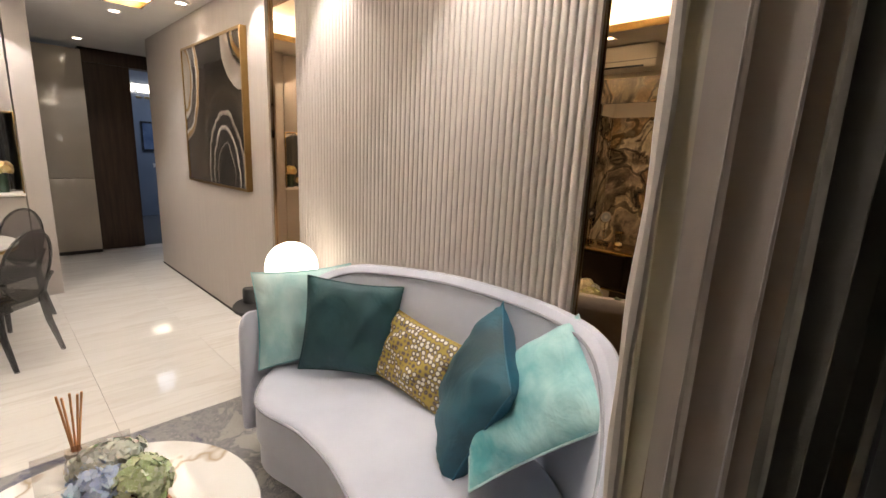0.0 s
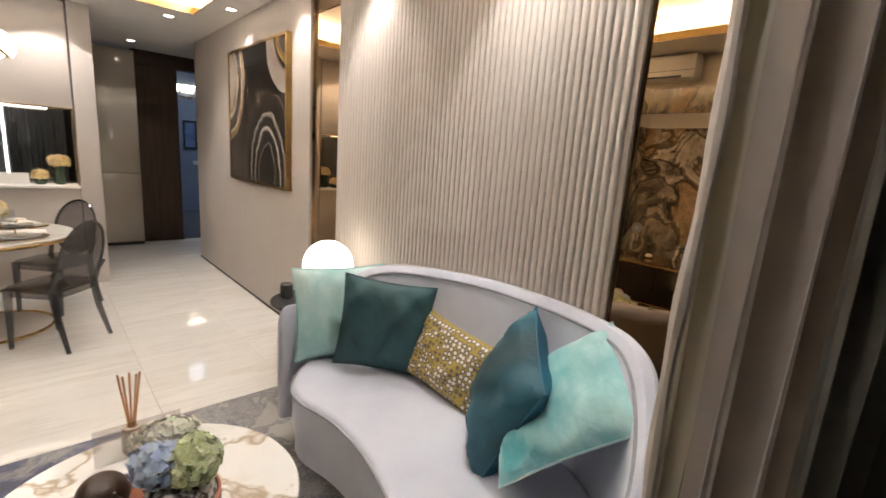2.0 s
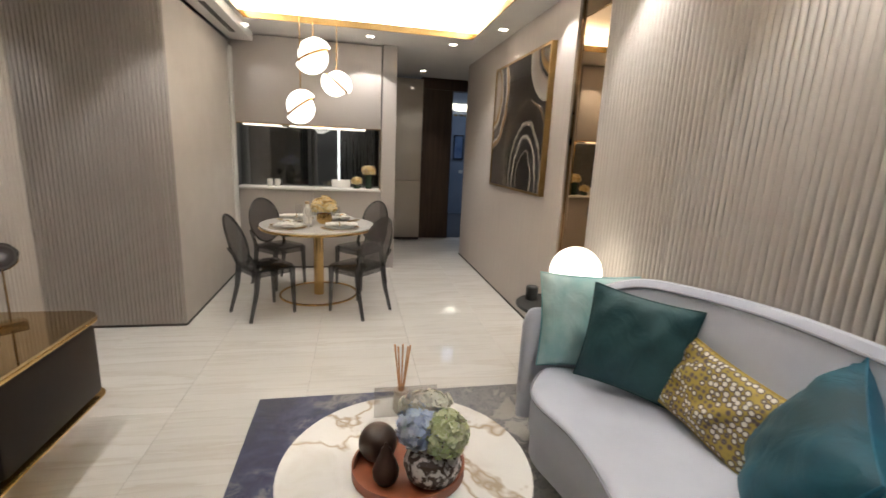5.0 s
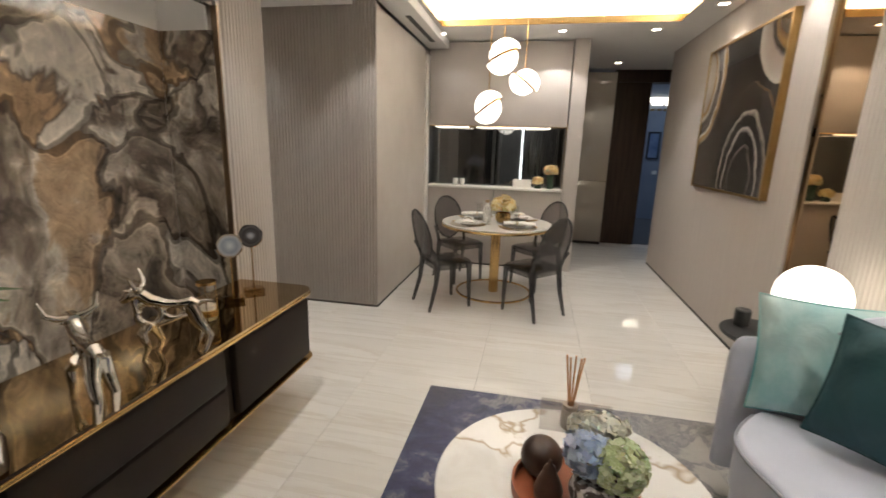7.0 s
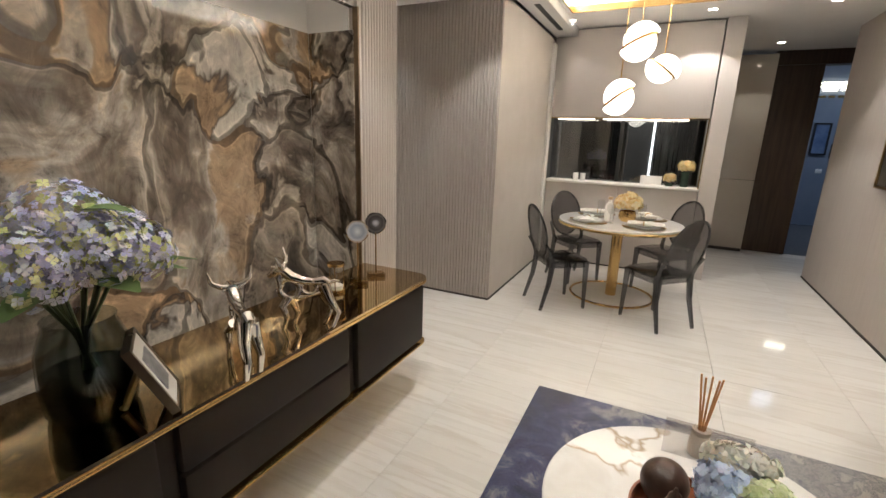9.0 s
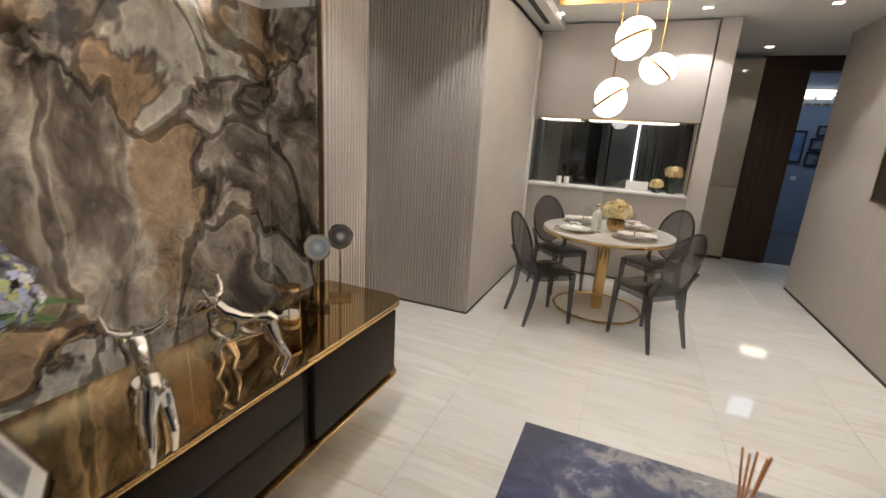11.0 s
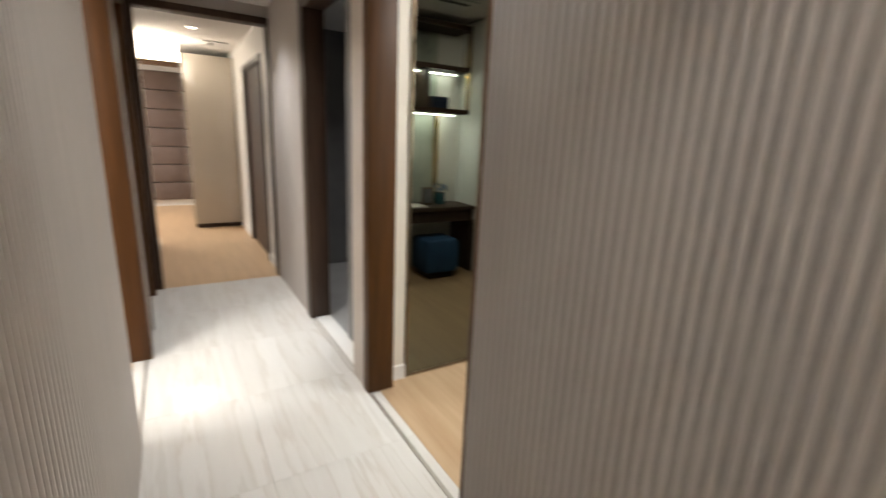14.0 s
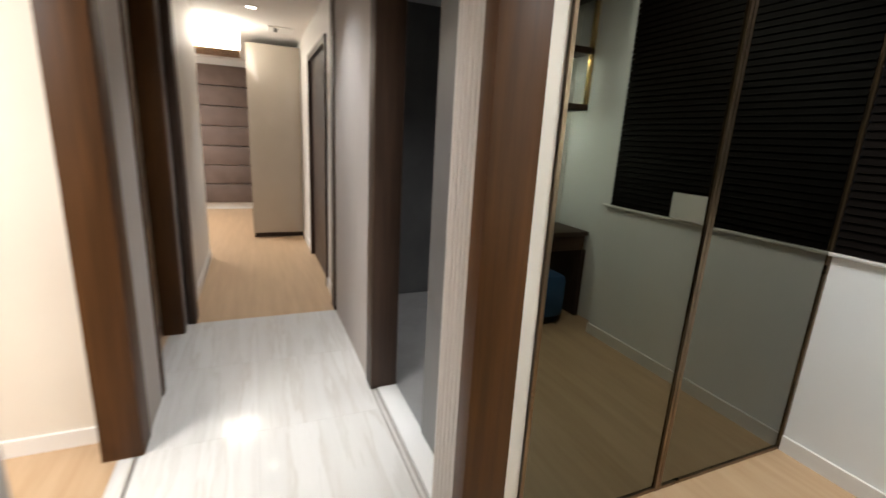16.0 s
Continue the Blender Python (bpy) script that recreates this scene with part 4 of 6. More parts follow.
def cushion_mesh(w, h, thick, seed, n=24):
    """A stuffed cushion in the x-z plane, standing on its lower edge, with pinched corners."""
    rnd = random.Random(seed)
    ph = [rnd.uniform(0, 6.28) for _ in range(4)]
    bm = bmesh.new()
    grid = {}
    for side in (1, -1):
        for i in range(n + 1):
            for j in range(n + 1):
                u, v = 2 * i / n - 1, 2 * j / n - 1
                edge = abs(u) > 0.999 or abs(v) > 0.999
                if side < 0 and edge:
                    grid[side, i, j] = grid[1, i, j]
                    continue
                d = ((1 - abs(u) ** 2.6) * (1 - abs(v) ** 2.6)) ** 0.55
                pin = 1 - 0.07 * (1 - v * v) * abs(u) ** 3, 1 - 0.07 * (1 - u * u) * abs(v) ** 3
                wr = 0.008 * math.sin(6 * u + ph[0]) * math.sin(5 * v + ph[1]) + 0.006 * math.sin(13 * u * v + ph[2]) + 0.004 * math.sin(11 * u - 8 * v + ph[3])
                crease = 0.09 * thick * math.sin(10 * (u + v) + ph[3]) * max(0, abs(u * v) - 0.15) * (1 - max(abs(u), abs(v)) ** 8)
                grid[side, i, j] = bm.verts.new((u * w / 2 * pin[0], side * (d * thick / 2 + wr * d + crease), (v * pin[1] + 1) * h / 2))
    for side in (1, -1):
        for i in range(n):
            for j in range(n):
                bm.faces.new((grid[side, i, j], grid[side, i + 1, j], grid[side, i + 1, j + 1], grid[side, i, j + 1]))
    line = [grid[1, i, 0] for i in range(n + 1)] + [grid[1, n, j] for j in range(1, n + 1)] + [grid[1, i, n] for i in range(n - 1, -1, -1)] + [grid[1, 0, j] for j in range(n - 1, 0, -1)]
    rim = [v.co.copy() for v in line]
    return bm, rim + rim[:1]


def cushion(label, material, piping, w, h, thick, base, top, face, seed, reverse=None):
    """Stands on the point base, its upper edge's middle towards top, its face towards the direction face."""
    b, t, f = Vector(base), Vector(top), Vector(face)
    z = (t - b).normalized()
    y = -(f - z * f.dot(z)).normalized()
    x = y.cross(z)
    m = Matrix((x, y, z)).transposed().to_4x4()
    m.translation = b
    ob = thing("cushion", label, "cushion", m, group="sofa cushions")
    bm, rim = cushion_mesh(w, h, thick, seed)
    cover = part("cover", bm, material, ob)
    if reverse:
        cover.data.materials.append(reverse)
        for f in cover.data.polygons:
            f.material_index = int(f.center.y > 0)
    bm = bmesh.new()
    tube(bm, rim, 0.004, 6, False)
    part("piping", bm, piping, ob)
    return ob


def velvet(name, a, b, sheen=0.4):
    return surface(name, a, b, 0.62, scale=4.0, stretch=(1, 1, 0.7), fine=240, bump=0.12, sheen=sheen, spread=0.14, lo=0.38, hi=0.62)


M_AQUA = velvet("aqua_velvet", (0.30, 0.53, 0.53), (0.58, 0.71, 0.68))
M_AQUA2 = velvet("turquoise_velvet", (0.07, 0.36, 0.40), (0.44, 0.67, 0.65))
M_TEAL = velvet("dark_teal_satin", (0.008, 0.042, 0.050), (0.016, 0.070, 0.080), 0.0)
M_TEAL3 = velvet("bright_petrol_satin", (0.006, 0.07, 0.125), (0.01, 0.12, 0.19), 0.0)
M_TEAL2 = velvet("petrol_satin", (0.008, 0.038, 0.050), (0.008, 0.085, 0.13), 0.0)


def wrinkled(m, scale=8.0, depth=0.02):
    """Soft creases under the weave."""
    n, l = m.node_tree.nodes, m.node_tree.links
    p = n["Principled BSDF"]
    old = p.inputs["Normal"].links[0].from_node if p.inputs["Normal"].links else None
    nz = noise_tex(n, l, coords(n, l, (1, 1, 0.7)), scale, 3, 0.5, 1.2)
    bp = n.new("ShaderNodeBump")
    bp.inputs["Strength"].default_value, bp.inputs["Distance"].default_value = 0.55, depth
    l.new(nz.outputs[0], bp.inputs["Height"])
    l.new(bp.outputs[0], old.inputs["Normal"] if old else p.inputs["Normal"])


for m in (M_AQUA, M_AQUA2, M_TEAL, M_TEAL2):
    wrinkled(m)
M_MUSTARD = surface("mustard_piping", (0.32, 0.22, 0.03), (0.40, 0.28, 0.05), 0.6, scale=20, fine=100)
m, n, l, p = nodes_of("pebble_print_mustard")
mp = coords(n, l, (1, 1, 1))
vo = n.new("ShaderNodeTexVoronoi")
vo.inputs["Scale"].default_value, vo.inputs["Randomness"].default_value = 40, 0.35
l.new(mp.outputs[0], vo.inputs["Vector"])
rp = ramp(n, [(0.0, (0.72, 0.69, 0.64)), (0.34, (0.62, 0.58, 0.52)), (0.39, (0.07, 0.05, 0.05)), (0.50, (0.13, 0.095, 0.08)), (0.58, (0.30, 0.22, 0.05)), (0.7, (0.34, 0.25, 0.05))])
rp.color_ramp.interpolation = "LINEAR"
l.new(vo.outputs["Distance"], rp.inputs[0])
l.new(rp.outputs[0], p.inputs["Base Color"])
p.inputs["Roughness"].default_value = 0.7
M_PEBBLE = m

cushion("pale aqua velvet cushion against the sofa arm", M_AQUA, M_AQUA2, 0.51, 0.48, 0.12, (1.925, 2.53, 0.465), (1.82, 2.555, 0.945), (0.96, -0.22, 0.2), 1)
cushion("dark teal satin cushion leaning on the sofa back", M_TEAL, M_TEAL, 0.46, 0.465, 0.13, (2.175, 2.575, 0.468), (2.17, 2.64, 0.935), (0.72, -0.69, 0.2), 2)
cushion("mustard lumbar cushion with a white pebble print", M_PEBBLE, M_MUSTARD, 0.48, 0.33, 0.11, (2.50, 2.68, 0.462), (2.535, 2.79, 0.775), (0.08, -1.0, 0.3), 3)
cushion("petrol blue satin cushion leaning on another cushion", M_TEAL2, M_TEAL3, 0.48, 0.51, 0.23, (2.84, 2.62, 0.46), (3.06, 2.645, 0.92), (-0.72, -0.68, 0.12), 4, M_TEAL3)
cushion("turquoise velvet cushion leaning on the sofa arm", M_AQUA2, M_AQUA, 0.53, 0.41, 0.14, (3.315, 2.49, 0.682), (3.01, 2.76, 0.867), (-0.245, -0.715, 0.649), 5)

# side table with globe lamp
LX, LY = 1.45, 2.645
st = thing("side_table", "small round black and wood side table beside the sofa", "side table")
M_SIDEWOOD = surface("dark_oak_top", (0.10, 0.06, 0.035), (0.15, 0.09, 0.055), 0.35, scale=5, stretch=(8, 1, 1), fine=60)
part("tabletop", disc(0.22, 0.22, 0.56, 0.58, 0.02, cx=LX - 0.17, cy=LY - 0.03), M_BLACK, st)
part("underside", disc(0.2, 0.2, 0.545, 0.559, 0.02, cx=LX - 0.17, cy=LY - 0.03), M_SIDEWOOD, st)
bm = bmesh.new()
lathe(bm, [(0, 0), (0.14, 0), (0.14, 0.012), (0.018, 0.02), (0.018, 0.545), (0, 0.545)], 32, LX - 0.17, LY - 0.03)
part("stem", bm, M_BLACK, st)
lamp = thing("globe_lamp", "glowing white glass globe table lamp", "lamp")
bm = bmesh.new()
bmesh.ops.create_uvsphere(bm, u_segments=40, v_segments=24, radius=0.152, matrix=Matrix.Translation((LX, LY + 0.03, 0.842)))
part("globe", bm, M_GLOBE_TABLE, lamp)
bm = bmesh.new()
lathe(bm, [(0, 0.58), (0.06, 0.58), (0.06, 0.592), (0.035, 0.61), (0.035, 0.70), (0.06, 0.72), (0, 0.72)], 32, LX, LY + 0.03)
part("base", bm, M_BRASS, lamp, "brass base")
sp = thing("small_speaker", "small black cylindrical speaker on the side table", "speaker")
bm = bmesh.new()
lathe(bm, [(0, 0.58), (0.036, 0.58), (0.04, 0.585), (0.04, 0.665), (0.034, 0.672), (0, 0.672)], 28, LX - 0.27, LY - 0.12)
part("body", bm, M_BLACK, sp)

# painting
m, n, l, p = nodes_of("agate_painting")
tc = coords(n, l)
base_noise = noise_tex(n, l, tc, 3.0, 4)
base_ramp = ramp(n, [(0.35, (0.018, 0.015, 0.013)), (0.65, (0.055, 0.046, 0.040))])
l.new(base_noise.outputs[0], base_ramp.inputs[0])
out = base_ramp.outputs[0]


def agate(centre, radii, stops, out, rough=0.16):
    """Rings of colour round a centre in the picture's plane, with a ragged edge."""
    mp = n.new("ShaderNodeMapping")
    mp.vector_type = "TEXTURE"
    mp.inputs["Location"].default_value = centre
    mp.inputs["Scale"].default_value = (radii[0], 1.0, radii[1])
    l.new(tc.outputs[0], mp.inputs[0])
    flat = n.new("ShaderNodeVectorMath")
    flat.operation = "MULTIPLY"
    flat.inputs[1].default_value = (1, 0, 1)
    l.new(mp.outputs[0], flat.inputs[0])
    ln = n.new("ShaderNodeVectorMath")
    ln.operation = "LENGTH"
    l.new(flat.outputs[0], ln.inputs[0])
    nz = noise_tex(n, l, tc, 7.0, 6, 0.6)
    ma = n.new("ShaderNodeMath")
    ma.operation = "MULTIPLY_ADD"
    l.new(nz.outputs[0], ma.inputs[0])
    ma.inputs[1].default_value = rough
    l.new(ln.outputs["Value"], ma.inputs[2])
    r = ramp(n, stops)
    l.new(ma.outputs[0], r.inputs[0])
    lt = n.new("ShaderNodeMath")
    lt.operation = "LESS_THAN"
    lt.inputs[1].default_value = 1.0
    l.new(ma.outputs[0], lt.inputs[0])
    mx = n.new("ShaderNodeMix")
    mx.data_type = "RGBA"
    l.new(lt.outputs[0], mx.inputs["Factor"])
    l.new(out, mx.inputs["A"])
    l.new(r.outputs[0], mx.inputs["B"])
    return mx.outputs["Result"]


K, G, W, O = (0.012, 0.010, 0.009), (0.16, 0.13, 0.115), (0.52, 0.47, 0.42), (0.30, 0.18, 0.06)
out = agate((-0.15, 0, 1.30), (0.60, 0.78), [(0.0, K), (0.36, (0.02, 0.017, 0.015)), (0.40, G), (0.43, K), (0.52, (0.03, 0.026, 0.024)), (0.565, W), (0.59, K), (0.68, (0.03, 0.026, 0.022)), (0.735, (0.42, 0.37, 0.32)), (0.755, K), (0.93, (0.05, 0.04, 0.034)), (0.99, (0.14, 0.09, 0.05))], out)
out = agate((-1.18, 0, 2.14), (0.52, 0.62), [(0.0, W), (0.34, (0.5, 0.44, 0.38)), (0.52, (0.40, 0.34, 0.28)), (0.57, O), (0.63, W), (0.70, K), (0.76, G), (0.82, K), (0.87, W), (0.91, O), (0.97, (0.25, 0.18, 0.12))], out)
out = agate((0.26, 0, 2.42), (0.46, 0.50), [(0.0, K), (0.25, (0.10, 0.06, 0.03)), (0.38, (0.12, 0.07, 0.04)), (0.50, O), (0.58, K), (0.66, (0.36, 0.29, 0.25)), (0.84, (0.42, 0.36, 0.32)), (0.96, (0.5, 0.45, 0.4))], out)
l.new(out, p.inputs["Base Color"])
p.inputs["Roughness"].default_value = 0.12
p.inputs["Coat Weight"].default_value = 0.5
M_PAINT = m
art = thing("painting", "large glossy agate painting in black, white and gold", "painting")
part("canvas", boxes((-1.135, NORTH - 0.042, 1.20, 0.258, NORTH - 0.001, 2.402)), M_PAINT, art)
part("frame", boxes((-1.155, NORTH - 0.05, 1.18, -1.135, NORTH - 0.001, 2.422), (0.258, NORTH - 0.05, 1.18, 0.278, NORTH - 0.001, 2.422), (-1.135, NORTH - 0.05, 1.18, 0.258, NORTH - 0.001, 1.20), (-1.135, NORTH - 0.05, 2.402, 0.258, NORTH - 0.001, 2.422)), M_GILT, art, "slim gilt frame")

# curtains
M_CURTAIN = surface("beige_satin_curtain", (0.50, 0.44, 0.39), (0.58, 0.52, 0.465), 0.5, scale=3, stretch=(2, 2, 0.4), fine=180, bump=0.12, sheen=0.4)
M_LINING = surface("cream_curtain_lining", (0.62, 0.57, 0.46), (0.68, 0.63, 0.52), 0.7, scale=3, fine=180, bump=0.1)
# shade of folds turned to the balcony, put into the cloth colour
M_SHEER = surface("shaded_inner_curtain", (0.12, 0.11, 0.092), (0.16, 0.147, 0.125), 0.8, scale=4, fine=200, bump=0.1)


def drape(path, z0, z1, thick, wobble, seed):
    """Cloth hung along a plan line, with folds that shift a little on the way down."""
    rnd = random.Random(seed)
    bm = bmesh.new()
    rows = []
    hs = [z0 + (z1 - z0) * k / 14 for k in range(15)]
    ph = rnd.uniform(0, 6)
    for z in hs:
        row = []
        for i, (x, y) in enumerate(path):
            w = wobble * math.sin(z * 2.1 + i * 0.6 + ph) + 0.4 * wobble * math.sin(z * 6.3 + i * 1.3)
            row.append(bm.verts.new((x + w, y + 0.5 * w, z)))
        rows.append(row)
    for a, b in zip(rows, rows[1:]):
        for i in range(len(a) - 1):
            bm.faces.new((a[i], a[i + 1], b[i + 1], b[i]))
    bmesh.ops.solidify(bm, geom=list(bm.faces), thickness=thick)
    return bm


def folds(x0, y0, x1, y1, count, amp, per=10):
    d = Vector((x1 - x0, y1 - y0))
    nn = Vector((-d.y, d.x)).normalized()
    pts = []
    for i in range(count * per + 1):
        u = i / (count * per)
        q = Vector((x0, y0)) + d * u + nn * amp * math.sin(2 * math.pi * u * count) + d.normalized() * amp * 0.35 * math.sin(4 * math.pi * u * count)
        pts.append((q.x, q.y))
    return pts


cur = thing("curtain", "beige satin curtain drawn aside in deep folds", "curtain", group="curtains")
fold_line = folds(3.668, 2.095, 3.845, 2.275, 3, 0.035)
part("lining", drape(fold_line[:6], 0.01, CEIL - 0.01, 0.004, 0.003, 1), M_LINING, cur, "cream curtain lining")
part("cloth", drape(fold_line[5:], 0.01, CEIL - 0.01, 0.004, 0.003, 1), M_CURTAIN, cur)
bm = bmesh.new()
tube(bm, [(3.662 + 0.003 * math.sin(z * 9), 2.087 + 0.003 * math.cos(z * 7), z) for z in [0.01 + 2.69 * k / 60 for k in range(61)]], [0.011 + 0.002 * math.sin(k * 1.1) for k in range(61)], 8)
part("hem", bm, M_CURTAIN, cur, "puckered side hem")
cur2 = thing("inner_curtain", "inner curtain at the balcony door, coloured dark for the shade on its folds", "curtain", group="curtains")
part("cloth", drape(folds(3.84, 2.10, 3.91, 2.24, 3, 0.02), 0.01, CEIL - 0.01, 0.003, 0.003, 2), M_SHEER, cur2)
cur3 = thing("curtain", "beige satin curtain drawn aside beside the console", "curtain", group="curtains")
part("cloth", drape(folds(3.53, 0.46, 3.95, 0.36, 5, 0.035), 0.01, CEIL - 0.01, 0.004, 0.003, 3), M_CURTAIN, cur3)

# coffee table ornaments
M_LEATHER = surface("tan_leather", (0.22, 0.06, 0.025), (0.30, 0.09, 0.04), 0.45, scale=8, fine=150, bump=0.15)
tray = thing("tray", "oval tan leather tray on the coffee table", "tray")
TRX, TRY = 2.492, 1.55
part("floor", disc(0.17, 0.19, CTZ, CTZ + 0.008, 0.01, cx=TRX, cy=TRY), M_LEATHER, tray)
bm = bmesh.new()
prof = [(0.985, CTZ + 0.008), (1.0, CTZ + 0.004), (1.0, CTZ + 0.04), (0.96, CTZ + 0.04), (0.955, CTZ + 0.009)]
lathe(bm, prof, 56)
bmesh.ops.transform(bm, matrix=Matrix.Translation((TRX, TRY, 0)) @ Matrix.Diagonal((0.175, 0.195, 1, 1)), verts=bm.verts)
part("rim", bm, M_LEATHER, tray)


def florets(count, centre, radii, size, seed, squash=-0.3):
    """Many small four-petalled flowers over a rounded head."""
    rnd = random.Random(seed)
    bm = bmesh.new()
    for i in range(count):
        z = rnd.uniform(squash, 1)
        a = rnd.uniform(0, 2 * math.pi)
        r = math.sqrt(max(0, 1 - z * z))
        d = Vector((r * math.cos(a), r * math.sin(a), z))
        c = Vector(centre) + Vector((d.x * radii[0], d.y * radii[1], d.z * radii[2])) * rnd.uniform(0.84, 1.04)
        nrm = (d + Vector((rnd.uniform(-1, 1), rnd.uniform(-1, 1), rnd.uniform(-1, 1))) * 0.45).normalized()
        u = nrm.orthogonal().normalized()
        u = Matrix.Rotation(rnd.uniform(0, 6.28), 3, nrm) @ u
        v = nrm.cross(u)
        s = size * rnd.uniform(0.75, 1.2)
        mid = bm.verts.new(c)
        for k in range(4):
            ca, sa = math.cos(k * math.pi / 2), math.sin(k * math.pi / 2)
            e = u * ca + v * sa
            f = v * ca - u * sa
            lift = nrm * s * 0.25
            p1 = bm.verts.new(c + (e * 0.62 + f * 0.48) * s + lift)
            p2 = bm.verts.new(c + e * s * 1.05 + lift * 0.5)
            p3 = bm.verts.new(c + (e * 0.62 - f * 0.48) * s + lift)
            bm.faces.new((mid, p1, p2, p3))
    return bm


def petals(name, stops):
    m, n, l, p = nodes_of(name)
    g = n.new("ShaderNodeNewGeometry")
    r = ramp(n, stops)
    r.color_ramp.interpolation = "CONSTANT"
    l.new(g.outputs["Random Per Island"], r.inputs[0])
    l.new(r.outputs[0], p.inputs["Base Color"])
    p.inputs["Roughness"].default_value = 0.6
    p.inputs["Subsurface Weight"].default_value = 0.1
    return m


def leaf(bm, base, way, length, width, droop=0.2):
    """A pointed leaf with a midrib fold."""
    b, w = Vector(base), Vector(way).normalized()
    s = w.cross(Vector((0, 0, 1))).normalized()
    up = s.cross(w)
    mids, ls, rs = [], [], []
    for k in range(6):
        u = k / 5
        c = b + w * length * u - Vector((0, 0, 1)) * droop * length * u * u
        h = width * math.sin(math.pi * min(1, u * 0.92 + 0.06)) ** 0.8
        mids.append(bm.verts.new(c))
        ls.append(bm.verts.new(c + s * h + up * h * 0.25))
        rs.append(bm.verts.new(c - s * h + up * h * 0.25))
    for k in range(5):
        bm.faces.new((mids[k], mids[k + 1], ls[k + 1], ls[k]))
        bm.faces.new((mids[k + 1], mids[k], rs[k], rs[k + 1]))


M_LEAF = surface("green_leaf", (0.05, 0.10, 0.025), (0.12, 0.19, 0.05), 0.5, scale=12, fine=80)
M_STEM = surface("green_stem", (0.06, 0.09, 0.03), (0.10, 0.13, 0.05), 0.5, scale=12, fine=80)
M_BLUEPETAL = petals("blue_hydrangea", [(0, (0.50, 0.58, 0.76)), (0.3, (0.62, 0.69, 0.82)), (0.6, (0.55, 0.62, 0.74)), (0.85, (0.44, 0.53, 0.73))])
M_GREENPETAL = petals("green_hydrangea", [(0, (0.55, 0.60, 0.33)), (0.3, (0.66, 0.69, 0.44)), (0.6, (0.48, 0.54, 0.27)), (0.85, (0.74, 0.75, 0.55))])
M_CREAMPETAL = petals("cream_blossom", [(0, (0.78, 0.74, 0.62)), (0.4, (0.83, 0.80, 0.71)), (0.8, (0.74, 0.68, 0.54))])
M_LILACPETAL = petals("lilac_hydrangea", [(0, (0.58, 0.57, 0.80)), (0.22, (0.70, 0.70, 0.84)), (0.42, (0.62, 0.64, 0.28)), (0.56, (0.80, 0.79, 0.86)), (0.74, (0.50, 0.52, 0.76)), (0.84, (0.72, 0.70, 0.40))])
M_YELLOWPETAL = petals("yellow_cream_flower", [(0, (0.74, 0.55, 0.25)), (0.3, (0.80, 0.66, 0.38)), (0.6, (0.70, 0.48, 0.2)), (0.85, (0.82, 0.72, 0.5))])
M_SPECKLE = surface("brown_pot_with_white_crystals", (0.05, 0.025, 0.015), (0.62, 0.58, 0.55), 0.5, scale=42, fine=120, bump=0.4, lo=0.47, hi=0.55)

fp = thing("flower_pot", "brown speckled pot of blue and green hydrangeas", "flower pot")
PX, PY = 2.55, 1.622
bm = bmesh.new()
lathe(bm, [(0, 0.43), (0.05, 0.43), (0.085, 0.455), (0.098, 0.495), (0.085, 0.535), (0.062, 0.548), (0.056, 0.542), (0, 0.53)], 36, PX, PY)
part("pot", bm, M_SPECKLE, fp)
tagged(part("blue_bloom", florets(400, (PX - 0.02, PY - 0.048, 0.618), (0.076, 0.069, 0.069), 0.0155, 3, -0.8), M_BLUEPETAL, fp), kind="stuff")
tagged(part("green_bloom", florets(450, (PX + 0.018, PY + 0.034, 0.612), (0.080, 0.074, 0.071), 0.0155, 4, -0.8), M_GREENPETAL, fp), kind="stuff")
tagged(part("cream_bloom", florets(110, (PX - 0.055, PY - 0.02, 0.678), (0.045, 0.085, 0.035), 0.02, 5, -0.5), M_CREAMPETAL, fp), kind="stuff")
M_DARKBALL = surface("dark_brown_ceramic", (0.035, 0.018, 0.012), (0.06, 0.03, 0.02), 0.35, scale=14, fine=60, bump=0.3)
bm = bmesh.new()
bmesh.ops.create_icosphere(bm, subdivisions=4, radius=0.068, matrix=Matrix.Translation((2.425, 1.447, 0.496)))
solid("ornament_ball", bm, M_DARKBALL, "dark brown ceramic ball on the tray", "ornament")
bm = bmesh.new()
lathe(bm, [(0, 0.428), (0.028, 0.428), (0.042, 0.45), (0.044, 0.475), (0.032, 0.51), (0.02, 0.535), (0.017, 0.55), (0.008, 0.56), (0.004, 0.575), (0, 0.575)], 28, 2.541, 1.467)
solid("ornament_pear", bm, M_DARKBALL, "dark brown ceramic pear with gold tip on the tray", "ornament")
rd = thing("reed_diffuser", "cream ceramic reed diffuser with wooden sticks", "diffuser")
RX, RY = 2.122, 1.56
bm = bmesh.new()
lathe(bm, [(0, CTZ), (0.03, CTZ), (0.034, CTZ + 0.01), (0.034, CTZ + 0.055), (0.028, CTZ + 0.075), (0.024, CTZ + 0.08), (0.03, CTZ + 0.086), (0.03, CTZ + 0.10), (0.016, CTZ + 0.10), (0.016, CTZ + 0.09), (0, CTZ + 0.09)], 32, RX, RY)
part("bottle", bm, surface("cream_ceramic", (0.55, 0.47, 0.38), (0.62, 0.54, 0.44), 0.5, scale=9, fine=90), rd)
M_REED = surface("orange_wood_stick", (0.50, 0.22, 0.08), (0.62, 0.30, 0.12), 0.6, scale=14, stretch=(1, 1, 0.3), fine=90)
